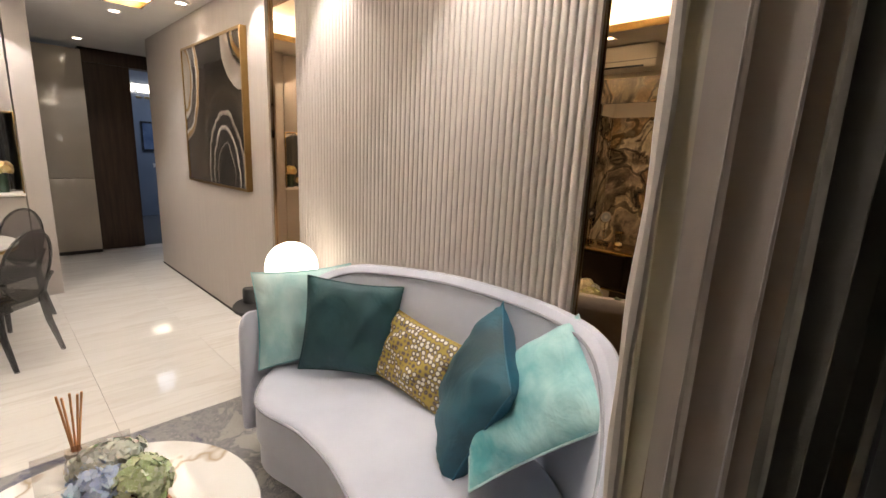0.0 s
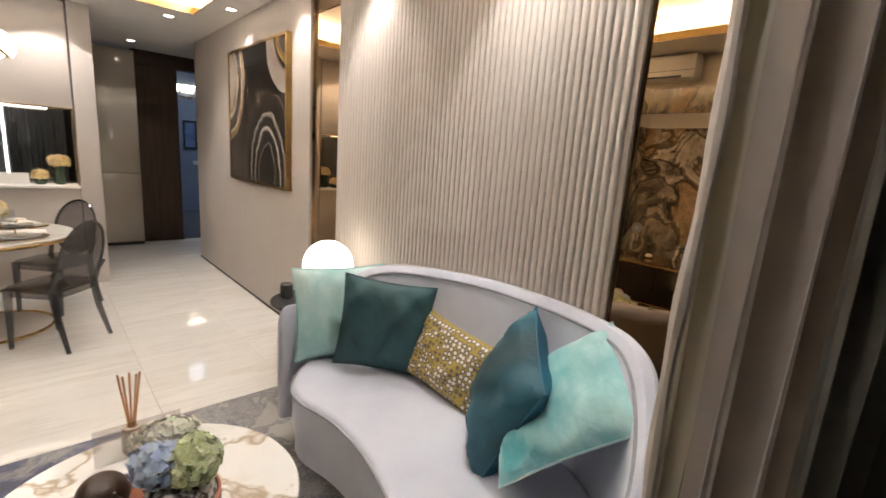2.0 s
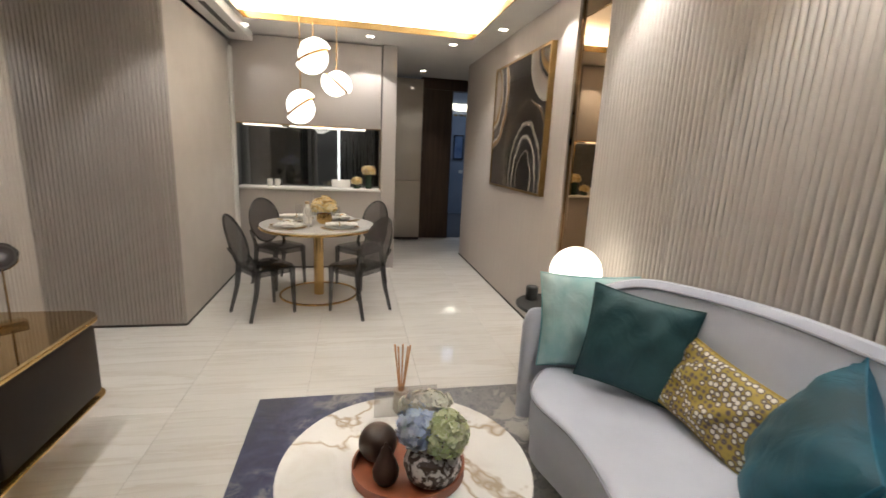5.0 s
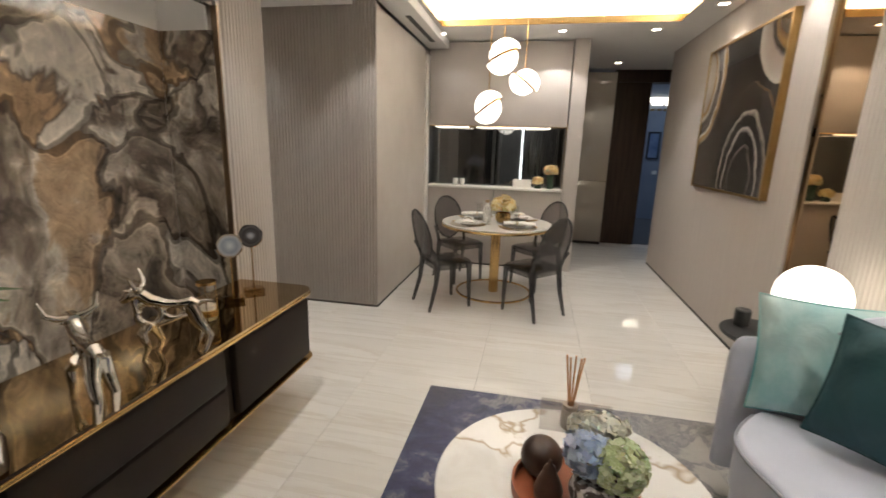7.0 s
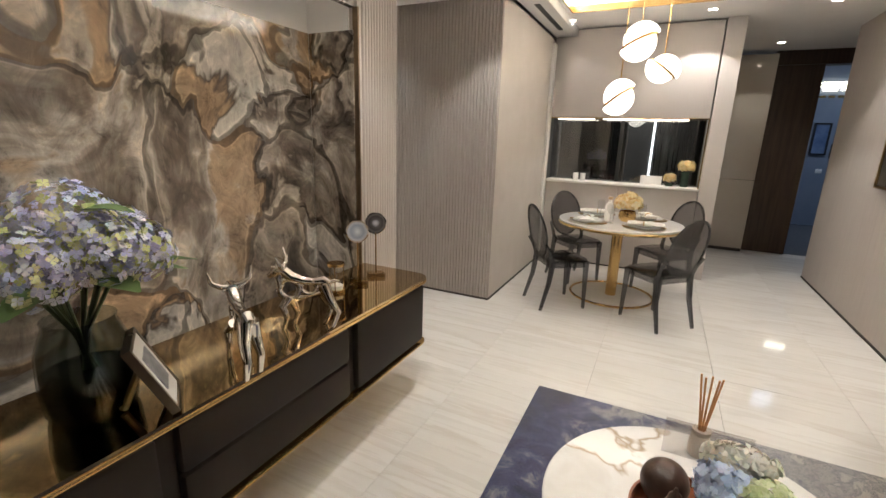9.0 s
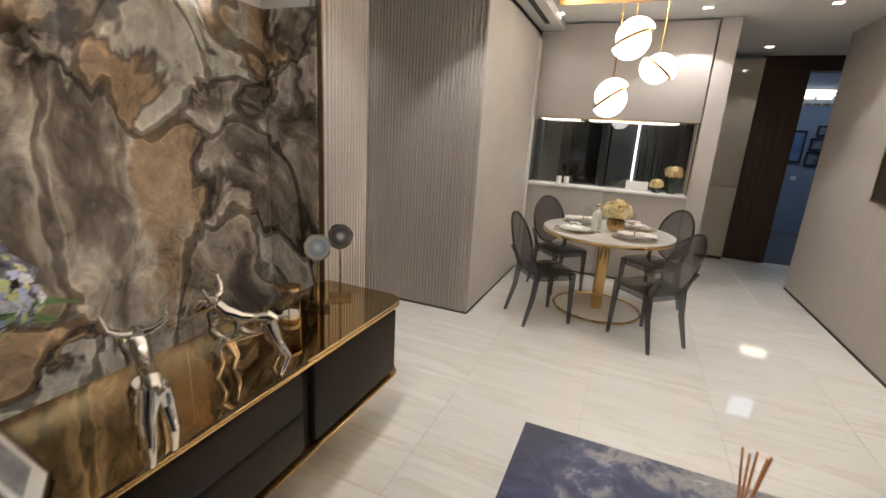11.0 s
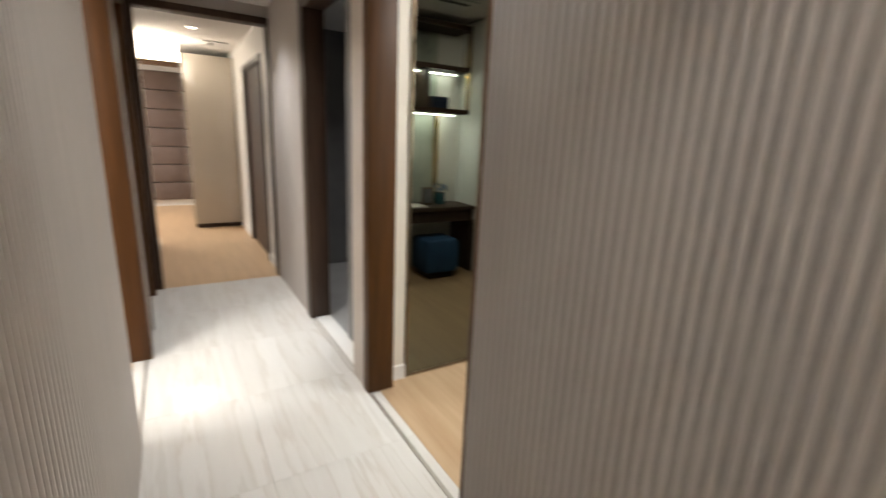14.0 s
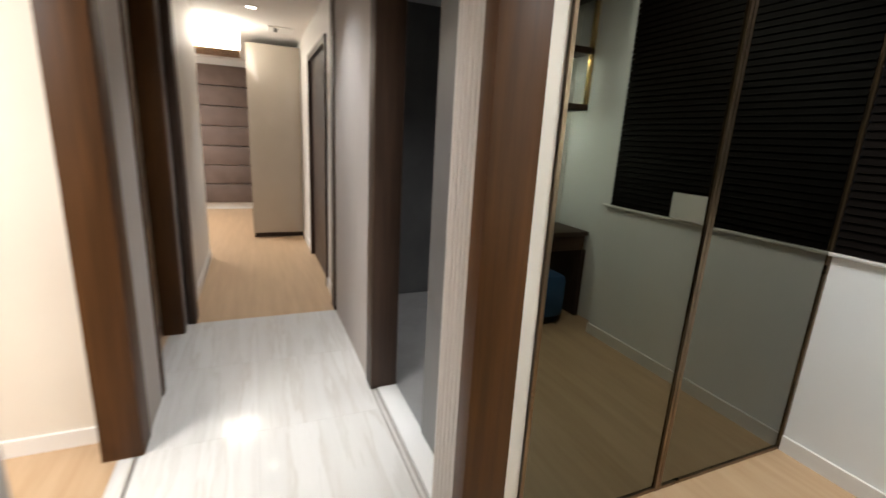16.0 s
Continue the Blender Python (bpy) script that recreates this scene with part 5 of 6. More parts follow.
for dx, dy in ((-0.012, -0.03), (0.01, -0.018), (-0.01, 0.004), (0.012, 0.022), (0.0, 0.034)):
    bm = bmesh.new()
    tube(bm, [(RX + dx * 0.2, RY + dy * 0.2, CTZ + 0.085), (RX + dx, RY + dy, CTZ + 0.30)], 0.0036, 6)
    part("stick", bm, M_REED, rd)
card = thing("acrylic_stand", "upright pale acrylic notice stand on the coffee table", "sign")
part("sheet", boxes((2.160, 1.445, CTZ, 2.164, 1.705, CTZ + 0.135)), see_through("frosted_acrylic", (0.86, 0.855, 0.85), 0.2, 0.08), card)

# console ornaments
TOP = 0.669
vs = thing("vase", "dark glass vase with a large bunch of lilac hydrangeas", "vase")
VX, VY = 3.14, -0.10
bm = bmesh.new()
lathe(bm, [(0, TOP), (0.10, TOP), (0.112, TOP + 0.02), (0.118, TOP + 0.10), (0.112, TOP + 0.20), (0.085, TOP + 0.275), (0.088, TOP + 0.29), (0.083, TOP + 0.288), (0.08, TOP + 0.27), (0.106, TOP + 0.20), (0.112, TOP + 0.10), (0.104, TOP + 0.025), (0, TOP + 0.02)], 40, VX, VY)
part("glass", bm, see_through("dark_green_glass", (0.74, 0.77, 0.75)), vs)
bm = bmesh.new()
lathe(bm, [(0, TOP + 0.02), (0.103, TOP + 0.026), (0.110, TOP + 0.13), (0, TOP + 0.13)], 32, VX, VY)
part("water", bm, see_through("dark_water", (0.07, 0.11, 0.12)), vs)
rnd = random.Random(7)
for i in range(14):
    bm = bmesh.new()
    a, r0 = rnd.uniform(0, 6.28), rnd.uniform(0.02, 0.06)
    tube(bm, [(VX + r0 * math.cos(a), VY + r0 * math.sin(a), TOP + 0.03), (VX - 0.02 * math.cos(a), VY - 0.02 * math.sin(a), TOP + 0.25), (VX - 0.1 * math.cos(a), VY - 0.1 * math.sin(a), TOP + 0.40)], 0.0045, 6)
    part("stem", bm, M_STEM, vs)
for i, (dx, dy, dz, rr) in enumerate(((-0.13, 0.05, 0.0, 0.115), (0.12, 0.06, 0.0, 0.12), (0.0, -0.10, 0.01, 0.12), (-0.02, 0.10, 0.02, 0.12), (0.0, 0.0, 0.09, 0.13), (0.16, -0.06, 0.03, 0.10), (-0.15, -0.06, 0.03, 0.10))):
    tagged(part("bloom", florets(330, (VX + dx, VY + dy, TOP + 0.46 + dz), (rr, rr, rr * 0.9), 0.0135, 20 + i, -0.7), M_LILACPETAL, vs), kind="stuff")
for a, ll in ((200, 0.2), (320, 0.17), (100, 0.16), (150, 0.2), (40, 0.2), (170, 0.26)):
    bm = bmesh.new()
    ca, sa = math.cos(radians(a)), math.sin(radians(a))
    leaf(bm, (VX + 0.08 * ca, VY + 0.08 * sa, TOP + 0.40), (ca, sa, 0.15), ll, 0.045)
    part("leaf", bm, M_LEAF, vs)
leafbm = bmesh.new()
leaf(leafbm, (VX + 0.0, VY + 0.1, TOP + 0.60), (-0.6, 0.6, 0.1), 0.12, 0.04)
part("leaf", leafbm, M_LEAF, vs)

pf = thing("photo_frame", "leaning photo frame with a pale mount on the console", "photo frame", pose(3.0, 0.065, TOP + 0.006, 25, 0, 57))
part("frame", boxes((-0.09, -0.012, 0.0, -0.078, 0.012, 0.235), (0.078, -0.012, 0.0, 0.09, 0.012, 0.235), (-0.078, -0.012, 0.0, 0.078, 0.012, 0.012), (-0.078, -0.012, 0.223, 0.078, 0.012, 0.235)), M_BRONZE, pf)
part("mount", boxes((-0.078, -0.004, 0.012, 0.078, 0.009, 0.223)), M_WHITE, pf, "white mount")
part("photo", boxes((-0.048, 0.009, 0.06, 0.048, 0.0115, 0.18)), surface("grey_photo", (0.12, 0.12, 0.13), (0.4, 0.4, 0.42), 0.3, scale=18, fine=30), pf, "blurred grey photo")
bm = bmesh.new()
tube(bm, [(0, -0.012, 0.15), (0, -0.12, 0.058)], 0.012, 8)
part("stand", bm, M_BRONZE, pf)

M_CHROME = mirror("polished_chrome", (0.78, 0.74, 0.68), 0.06)


def deer(place, label):
    """A polished stag figurine of bent bars with open loops for chest and flank, one mesh."""
    bm = bmesh.new()

    def loop(cx, cz, rx, rz, r):
        tube(bm, [(cx + rx * math.cos(2 * math.pi * k / 20), 0.0, cz + rz * math.sin(2 * math.pi * k / 20)) for k in range(21)], r, 10, False)

    loop(0.052, 0.158, 0.038, 0.042, 0.013)
    loop(-0.022, 0.160, 0.032, 0.026, 0.011)
    bars = [([(-0.100, 0, 0.176), (-0.075, 0, 0.190), (-0.04, 0, 0.186), (0.0, 0, 0.190), (0.045, 0, 0.206), (0.072, 0, 0.232)], (0.010, 0.015, 0.011, 0.012, 0.016, 0.015)),
            ([(-0.080, 0, 0.186), (-0.070, 0, 0.150), (-0.03, 0, 0.134), (0.03, 0, 0.116)], (0.016, 0.012, 0.007, 0.009)),
            ([(0.085, 0, 0.165), (0.092, 0, 0.205), (0.082, 0, 0.236)], (0.010, 0.011, 0.013)),
            ([(0.062, 0, 0.240), (0.088, 0, 0.238), (0.112, 0, 0.222), (0.128, 0, 0.210)], (0.012, 0.019, 0.013, 0.008)),
            ([(-0.098, 0, 0.182), (-0.118, 0, 0.190), (-0.140, 0, 0.188)], (0.006, 0.004, 0.003))]
    for sy, fx in ((-1, 0.016), (1, -0.016)):
        bars += [([(-0.078, sy * 0.008, 0.172), (-0.086 + fx, sy * 0.022, 0.118), (-0.118 + fx, sy * 0.026, 0.066), (-0.092 + fx, sy * 0.026, 0.0)], (0.019, 0.013, 0.0085, 0.0075)),
                 ([(0.052, sy * 0.008, 0.124), (0.060 - fx, sy * 0.022, 0.092), (0.046 - fx, sy * 0.026, 0.048), (0.062 - fx, sy * 0.026, 0.0)], (0.014, 0.0115, 0.008, 0.007)),
                 ([(0.078, sy * 0.008, 0.246), (0.070, sy * 0.036, 0.254), (0.072, sy * 0.060, 0.268), (0.084, sy * 0.070, 0.306)], (0.008, 0.007, 0.0055, 0.0025)),
                 ([(0.072, sy * 0.046, 0.258), (0.100, sy * 0.062, 0.266)], (0.005, 0.0025)),
                 ([(0.080, sy * 0.012, 0.244), (0.066, sy * 0.030, 0.238)], (0.007, 0.002))]
    for pts, r in bars:
        tube(bm, pts, [q * 1.4 for q in r], 12)
    ob = solid("deer_figurine", bm, M_CHROME, label, "figurine", group="chrome deer")
    ob.matrix_world = place @ Matrix.Scale(1.08, 4)
    return ob


deer(pose(2.745, 0.06, TOP, 0, 0, -114), "polished chrome stag figurine with open loops on the console")
deer(pose(2.395, 0.02, TOP, 0, 0, -56), "polished chrome stag figurine with open loops on the console")

hg = thing("hourglass", "brass-capped sand hourglass on the console", "hourglass")
HX, HY = 1.981, -0.148
for z0 in (0.0, 0.142):
    bm = bmesh.new()
    lathe(bm, [(0, TOP + z0), (0.045, TOP + z0), (0.045, TOP + z0 + 0.014), (0, TOP + z0 + 0.014)], 32, HX, HY)
    part("cap", bm, M_BRASS, hg)
bm = bmesh.new()
lathe(bm, [(0.036, TOP + 0.014), (0.036, TOP + 0.05), (0.006, TOP + 0.078), (0.036, TOP + 0.106), (0.036, TOP + 0.142)], 32, HX, HY)
part("glass", bm, see_through("clear_glass", (0.93, 0.93, 0.92)), hg)
bm = bmesh.new()
lathe(bm, [(0, TOP + 0.0145), (0.034, TOP + 0.0145), (0.034, TOP + 0.035), (0, TOP + 0.05)], 24, HX, HY)
part("sand", bm, M_WHITE, hg, "white sand")
for a in (30, 150, 270):
    bm = bmesh.new()
    px, py = HX + 0.041 * math.cos(radians(a)), HY + 0.041 * math.sin(radians(a))
    tube(bm, [(px, py, TOP + 0.013), (px, py, TOP + 0.143)], 0.0028, 8)
    part("post", bm, M_BRASS, hg, "thin brass post")


def ring_stone(name, zc, stops):
    """Polished slice with rings round its middle."""
    m, n, l, p = nodes_of(name)
    tc = coords(n, l)
    nz = noise_tex(n, l, tc, 26, 4)
    sb = n.new("ShaderNodeVectorMath")
    sb.operation = "SUBTRACT"
    sb.inputs[1].default_value = (0.0, 0.0, zc)
    l.new(tc.outputs[0], sb.inputs[0])
    ln = n.new("ShaderNodeVectorMath")
    ln.operation = "LENGTH"
    l.new(sb.outputs[0], ln.inputs[0])
    ma = n.new("ShaderNodeMath")
    ma.operation = "MULTIPLY_ADD"
    ma.inputs[1].default_value = 0.016
    l.new(nz.outputs[0], ma.inputs[0])
    l.new(ln.outputs["Value"], ma.inputs[2])
    sc = n.new("ShaderNodeMath")
    sc.operation = "MULTIPLY"
    sc.inputs[1].default_value = 14.0
    l.new(ma.outputs[0], sc.inputs[0])
    r = ramp(n, stops)
    l.new(sc.outputs[0], r.inputs[0])
    l.new(r.outputs[0], p.inputs["Base Color"])
    p.inputs["Roughness"].default_value = 0.1
    return m


M_AGATE_G = ring_stone("grey_agate_slice", 0.985, [(0.15, (0.42, 0.42, 0.46)), (0.32, (0.26, 0.26, 0.29)), (0.45, (0.08, 0.075, 0.075)), (0.7, (0.045, 0.04, 0.04)), (0.82, (0.10, 0.09, 0.09)), (0.95, (0.03, 0.027, 0.025))])
M_AGATE_B = ring_stone("blue_grey_agate_slice", 0.965, [(0.15, (0.55, 0.58, 0.62)), (0.4, (0.34, 0.38, 0.45)), (0.6, (0.24, 0.28, 0.35)), (0.8, (0.36, 0.39, 0.44)), (0.95, (0.30, 0.24, 0.18))])
M_CRYSTAL = see_through("amber_crystal", (0.82, 0.72, 0.55), 0.03)
for (x, y, zc), mm, lab in (((1.815, -0.132, 0.965), M_AGATE_B, "blue-grey agate slice on a brass stand with crystal base"), ((1.646, -0.128, 0.985), M_AGATE_G, "dark grey agate slice on a brass stand with crystal base")):
    ob = thing("agate_stand", lab, "ornament", pose(x, y, 0, 0, 0, -46), group="agate stands")
    part("base", boxes((-0.05, -0.04, TOP, 0.05, 0.04, TOP + 0.022), bevel=0.003), M_CRYSTAL, ob, "clear crystal base")
    bm = bmesh.new()
    tube(bm, [(0, 0, TOP + 0.022), (0, 0, zc - 0.055)], 0.0045, 8)
    tube(bm, [(0.06 * math.cos(radians(a)), 0, zc + 0.06 * math.sin(radians(a))) for a in range(200, 345, 12)], 0.004, 6)
    part("stem", bm, M_BRASS, ob, "brass stem and cradle")
    bm = bmesh.new()
    pts = []
    for k in range(56):
        a = 2 * math.pi * k / 56
        rr = 0.059 + 0.002 * math.sin(3 * a + x * 7) + 0.0012 * math.sin(7 * a)
        pts.append((rr * math.cos(a), zc + rr * 1.06 * math.sin(a)))
    fa = bm.faces.new([bm.verts.new((u, -0.004, v)) for u, v in pts])
    r = bmesh.ops.extrude_face_region(bm, geom=[fa])
    bmesh.ops.translate(bm, vec=(0, 0.008, 0), verts=[v for v in r["geom"] if isinstance(v, bmesh.types.BMVert)])
    part("slice", bm, mm, ob)

# air conditioners
M_ACWHITE = surface("white_plastic", (0.74, 0.73, 0.71), (0.78, 0.77, 0.75), 0.35, scale=2, fine=60, bump=0.02)
ac = thing("air_conditioner", "white split air conditioner above the marble niche", "air conditioner")
part("body", boxes((1.30, -0.36, 2.47, 2.12, -0.15, 2.70), bevel=0.025), M_ACWHITE, ac)
part("flap", boxes((1.42, -0.20, 2.482, 2.0, -0.146, 2.50)), M_BLACK, ac, "dark air outlet")
part("seam", boxes((1.31, -0.1485, 2.545, 2.11, -0.147, 2.55)), M_SHADOWGAP, ac)
ac2 = thing("air_conditioner", "white ceiling bulkhead air conditioner over the dining wall", "air conditioner")
part("body", boxes((-1.829, 0.001, 2.628, -0.002, 0.25, CEIL - 0.001), bevel=0.008), M_ACWHITE, ac2)
part("slot", boxes((-1.45, 0.11, 2.624, -0.45, 0.16, 2.632)), M_BLACK, ac2, "dark air slot")

# ---------- dining ----------
M_GHOST = see_through("smoky_grey_polycarbonate", (0.60, 0.595, 0.60), 0.05)
M_GHOST_THICK = see_through("thick_smoky_polycarbonate", (0.36, 0.36, 0.37), 0.05, 0.10)


def ghost_chair():
    ob = thing("dining_chair", "transparent smoky grey oval-backed dining chair", "dining chair", group="dining chairs")
    part("seat", slab(-0.20, -0.19, 0.20, 0.20, 0.43, 0.455, 0.09, (1, 1, 1, 1), 0.006, 6), M_GHOST, ob)
    part("seat_apron", slab(-0.185, -0.175, 0.185, 0.185, 0.385, 0.431, 0.08, (1, 1, 1, 1), 0.003, 6), M_GHOST, ob)
    bm = bmesh.new()
    f = []
    for k in range(40):
        a = 2 * math.pi * k / 40
        u, v = 0.185 * math.cos(a), 0.235 * math.sin(a)
        f.append((u, -0.215 - 0.22 * (v + 0.235) + 0.02 * (u / 0.185) ** 2, 0.69 + v))
    fa = bm.faces.new([bm.verts.new(q) for q in f])
    r = bmesh.ops.extrude_face_region(bm, geom=[fa])
    bmesh.ops.translate(bm, vec=(0, 0.008, 0.001), verts=[v for v in r["geom"] if isinstance(v, bmesh.types.BMVert)])
    back = part("backrest", bm, M_GHOST, ob)
    bm = bmesh.new()
    tube(bm, [Vector(q) + Vector((0, 0.004, 0)) for q in f + f[:1]], 0.010, 8, False)
    part("rim", bm, M_GHOST_THICK, back)
    for sx in (-1, 1):
        bm = bmesh.new()
        tube(bm, [(sx * 0.178, -0.16, 0.44), (sx * 0.187, -0.19, 0.53), (sx * 0.186, -0.24, 0.60)], (0.02, 0.017, 0.013), 8)
        part("back_post", bm, M_GHOST_THICK, ob)
        bm = bmesh.new()
        tube(bm, [(sx * 0.175, 0.165, 0.44), (sx * 0.178, 0.17, 0.25), (sx * 0.185, 0.175, 0.0)], (0.028, 0.022, 0.015), 10)
        part("front_leg", bm, M_GHOST_THICK, ob)
        bm = bmesh.new()
        tube(bm, [(sx * 0.175, -0.155, 0.44), (sx * 0.178, -0.18, 0.24), (sx * 0.19, -0.245, 0.0)], (0.028, 0.022, 0.015), 10)
        part("back_leg", bm, M_GHOST_THICK, ob)
    return ob


def chair_pose(fx, fy, ang):
    """fx, fy: the middle between the two back feet; ang: the way the chair faces."""
    a = radians(ang)
    return pose(fx + 0.245 * math.cos(a), fy + 0.245 * math.sin(a), 0, 0, 0, ang - 90)


ch = ghost_chair()
ch.matrix_basis = chair_pose(-0.108, 1.578, 226)
copy_thing(ch, chair_pose(-0.14, 0.383, 128))
copy_thing(ch, chair_pose(-1.32, 0.40, 45))
copy_thing(ch, chair_pose(-1.29, 1.60, 316))

# pendants
for (x, y, z), slope, size in (((-0.927, 0.974, 2.364), 24, 1.0), ((-0.676, 1.201, 2.093), -38, 0.78), ((-0.583, 0.885, 1.858), 36, 0.87)):
    ob = thing("pendant_light", "split white globe pendant with a brass disc", "pendant light", pose(x, y, z, slope, 0, 0), group="globe pendants")
    for sgn in (1, -1):
        bm = bmesh.new()
        prof = [(0.158 * math.cos(radians(d)), sgn * (0.013 + 0.147 * math.sin(radians(d)))) for d in range(0, 91, 6)]
        lathe(bm, [(0, sgn * 0.013)] + prof[:-1] + [(0, sgn * 0.16)], 44)
        bmesh.ops.translate(bm, vec=(0, sgn * 0.022, 0), verts=bm.verts)
        bmesh.ops.scale(bm, vec=(size, size, size), verts=bm.verts)
        part("shade", bm, M_GLOBE, ob, "glowing opal half globe")
    bm = bmesh.new()
    lathe(bm, [(0, -0.011 * size), (0.162 * size, -0.011 * size), (0.162 * size, 0.011 * size), (0, 0.011 * size)], 44)
    part("disc", bm, M_BRASS, ob, "brass disc")
    bm = bmesh.new()
    inv = pose(0, 0, 0, slope, 0, 0).inverted()
    tube(bm, [inv @ Vector((0, 0.0, 0.15 * size)), inv @ Vector((0, 0.0, CEIL + 0.249 - z))], 0.005, 8)
    part("rod", bm, M_BRASS, ob)

# table settings
M_MAT = surface("woven_taupe_placemat", (0.20, 0.16, 0.115), (0.27, 0.22, 0.165), 0.7, scale=30, fine=260, bump=0.4)
M_CHINA = surface("white_china", (0.74, 0.72, 0.68), (0.78, 0.76, 0.72), 0.15, scale=3, bump=0)
M_LINEN = surface("white_linen", (0.70, 0.67, 0.62), (0.77, 0.74, 0.69), 0.85, scale=8, fine=260, bump=0.25)
M_GLASS = see_through("clear_drinking_glass", (0.9, 0.9, 0.9), 0.02)
for ang in (40, 131 + 180, 225, 138):
    ca, sa = math.cos(radians(ang)), math.sin(radians(ang))
    px, py = DX + 0.35 * ca, DY + 0.35 * sa
    pm = thing("placemat", "round woven taupe placemat on the dining table", "placemat", group="placemats")
    part("weave", disc(0.175, 0.175, DZ, DZ + 0.005, 0.02, cx=px, cy=py), M_MAT, pm)
    pl = thing("plate", "white china dinner plate", "plate", group="plates")
    for r, z0 in ((0.135, 0.005), (0.105, 0.0195)):
        bm = bmesh.new()
        lathe(bm, [(0, DZ + z0), (r * 0.6, DZ + z0), (r, DZ + z0 + 0.013), (r * 0.99, DZ + z0 + 0.016), (r * 0.6, DZ + z0 + 0.005), (0, DZ + z0 + 0.005)], 40, px, py)
        part("dish", bm, M_CHINA, pl)
    nk = thing("napkin", "rolled white linen napkin with a ring", "napkin", pose(px, py, DZ + 0.041, 0, 0, ang + 55) @ Matrix.Diagonal((1.15, 1.25, 1.1, 1)), group="napkins")
    bm = bmesh.new()
    prof = [(-0.12, 0.045, 0.012), (-0.07, 0.03, 0.016), (-0.015, 0.016, 0.017), (0.0, 0.015, 0.017), (0.04, 0.032, 0.018), (0.10, 0.05, 0.014), (0.14, 0.055, 0.008)]
    rings = []
    for x, w, h in prof:
        rings.append([bm.verts.new((x, w * math.cos(t) * (1 + 0.12 * math.sin(5 * t + x * 40)), h * math.sin(t) * (1 + 0.25 * math.sin(4 * t + x * 60)))) for t in [2 * math.pi * k / 18 for k in range(18)]])
    for a, b in zip(rings, rings[1:]):
        for k in range(18):
            bm.faces.new((a[k], a[(k + 1) % 18], b[(k + 1) % 18], b[k]))
    bm.faces.new(rings[0]); bm.faces.new(rings[-1])
    part("cloth", bm, M_LINEN, nk)
    bm = bmesh.new()
    tube(bm, [(-0.006, 0.02 * math.cos(t), 0.019 * math.sin(t)) for t in [2 * math.pi * k / 20 for k in range(21)]], 0.004, 6, False)
    part("ring", bm, M_BRASS, nk, "brass napkin ring")
    for off, ll in ((0.155, 0.19), (-0.155, 0.18)):
        ck = thing("cutlery", "gold coloured knife or fork beside the plate", "cutlery", group="cutlery")
        bm = bmesh.new()
        qx, qy = px - off * sa, py + off * ca
        tube(bm, [(qx + ca * ll / 2, qy + sa * ll / 2, DZ + 0.010), (qx + ca * 0.02, qy + sa * 0.02, DZ + 0.010), (qx - ca * ll / 2, qy - sa * ll / 2, DZ + 0.010)], (0.005, 0.003, 0.007), 6)
        part("handle", bm, M_BRASS, ck)
    gx, gy = DX + 0.20 * math.cos(radians(ang + 28)), DY + 0.20 * math.sin(radians(ang + 28))
    gl = thing("wine_glass", "clear stemmed wine glass", "glass", group="wine glasses")
    bm = bmesh.new()
    lathe(bm, [(0, DZ + 0.0005), (0.033, DZ + 0.0005), (0.03, DZ + 0.004), (0.005, DZ + 0.01), (0.0045, DZ + 0.08), (0.02, DZ + 0.095), (0.036, DZ + 0.13), (0.035, DZ + 0.17), (0.031, DZ + 0.185)], 28, gx, gy)
    part("bowl", bm, M_GLASS, gl)
fv = thing("flower_bowl", "gold bowl of cream and yellow flowers on the dining table", "flower bowl")
FX, FY = DX - 0.02, DY + 0.06
bm = bmesh.new()
lathe(bm, [(0, DZ), (0.05, DZ), (0.075, DZ + 0.025), (0.08, DZ + 0.06), (0.07, DZ + 0.10), (0.066, DZ + 0.10), (0.07, DZ + 0.06), (0, DZ + 0.04)], 36, FX, FY)
part("bowl", bm, M_BRASS, fv, "shiny gold bowl")
for i, (dx, dy, dz) in enumerate(((0.05, 0.05, 0), (-0.05, 0.04, 0.01), (0.03, -0.05, 0.0), (-0.04, -0.05, 0.02), (0, 0, 0.05))):
    tagged(part("bloom", florets(60, (FX + dx, FY + dy, DZ + 0.165 + dz), (0.065, 0.065, 0.055), 0.034, 40 + i, -0.4), M_YELLOWPETAL, fv), kind="stuff")
cd = thing("carafe", "white frosted bottle on the dining table", "bottle")
bm = bmesh.new()
lathe(bm, [(0, DZ), (0.038, DZ), (0.042, DZ + 0.01), (0.042, DZ + 0.13), (0.03, DZ + 0.16), (0.016, DZ + 0.175), (0.016, DZ + 0.2), (0, DZ + 0.2)], 32, DX + 0.03, DY - 0.10)
part("body", bm, M_CHINA, cd)
bm = bmesh.new()
lathe(bm, [(0.017, DZ + 0.2), (0.022, DZ + 0.2), (0.022, DZ + 0.225), (0, DZ + 0.228)], 24, DX + 0.03, DY - 0.10)
part("stopper", bm, surface("cork", (0.35, 0.24, 0.14), (0.45, 0.32, 0.2), 0.8, scale=30), cd)

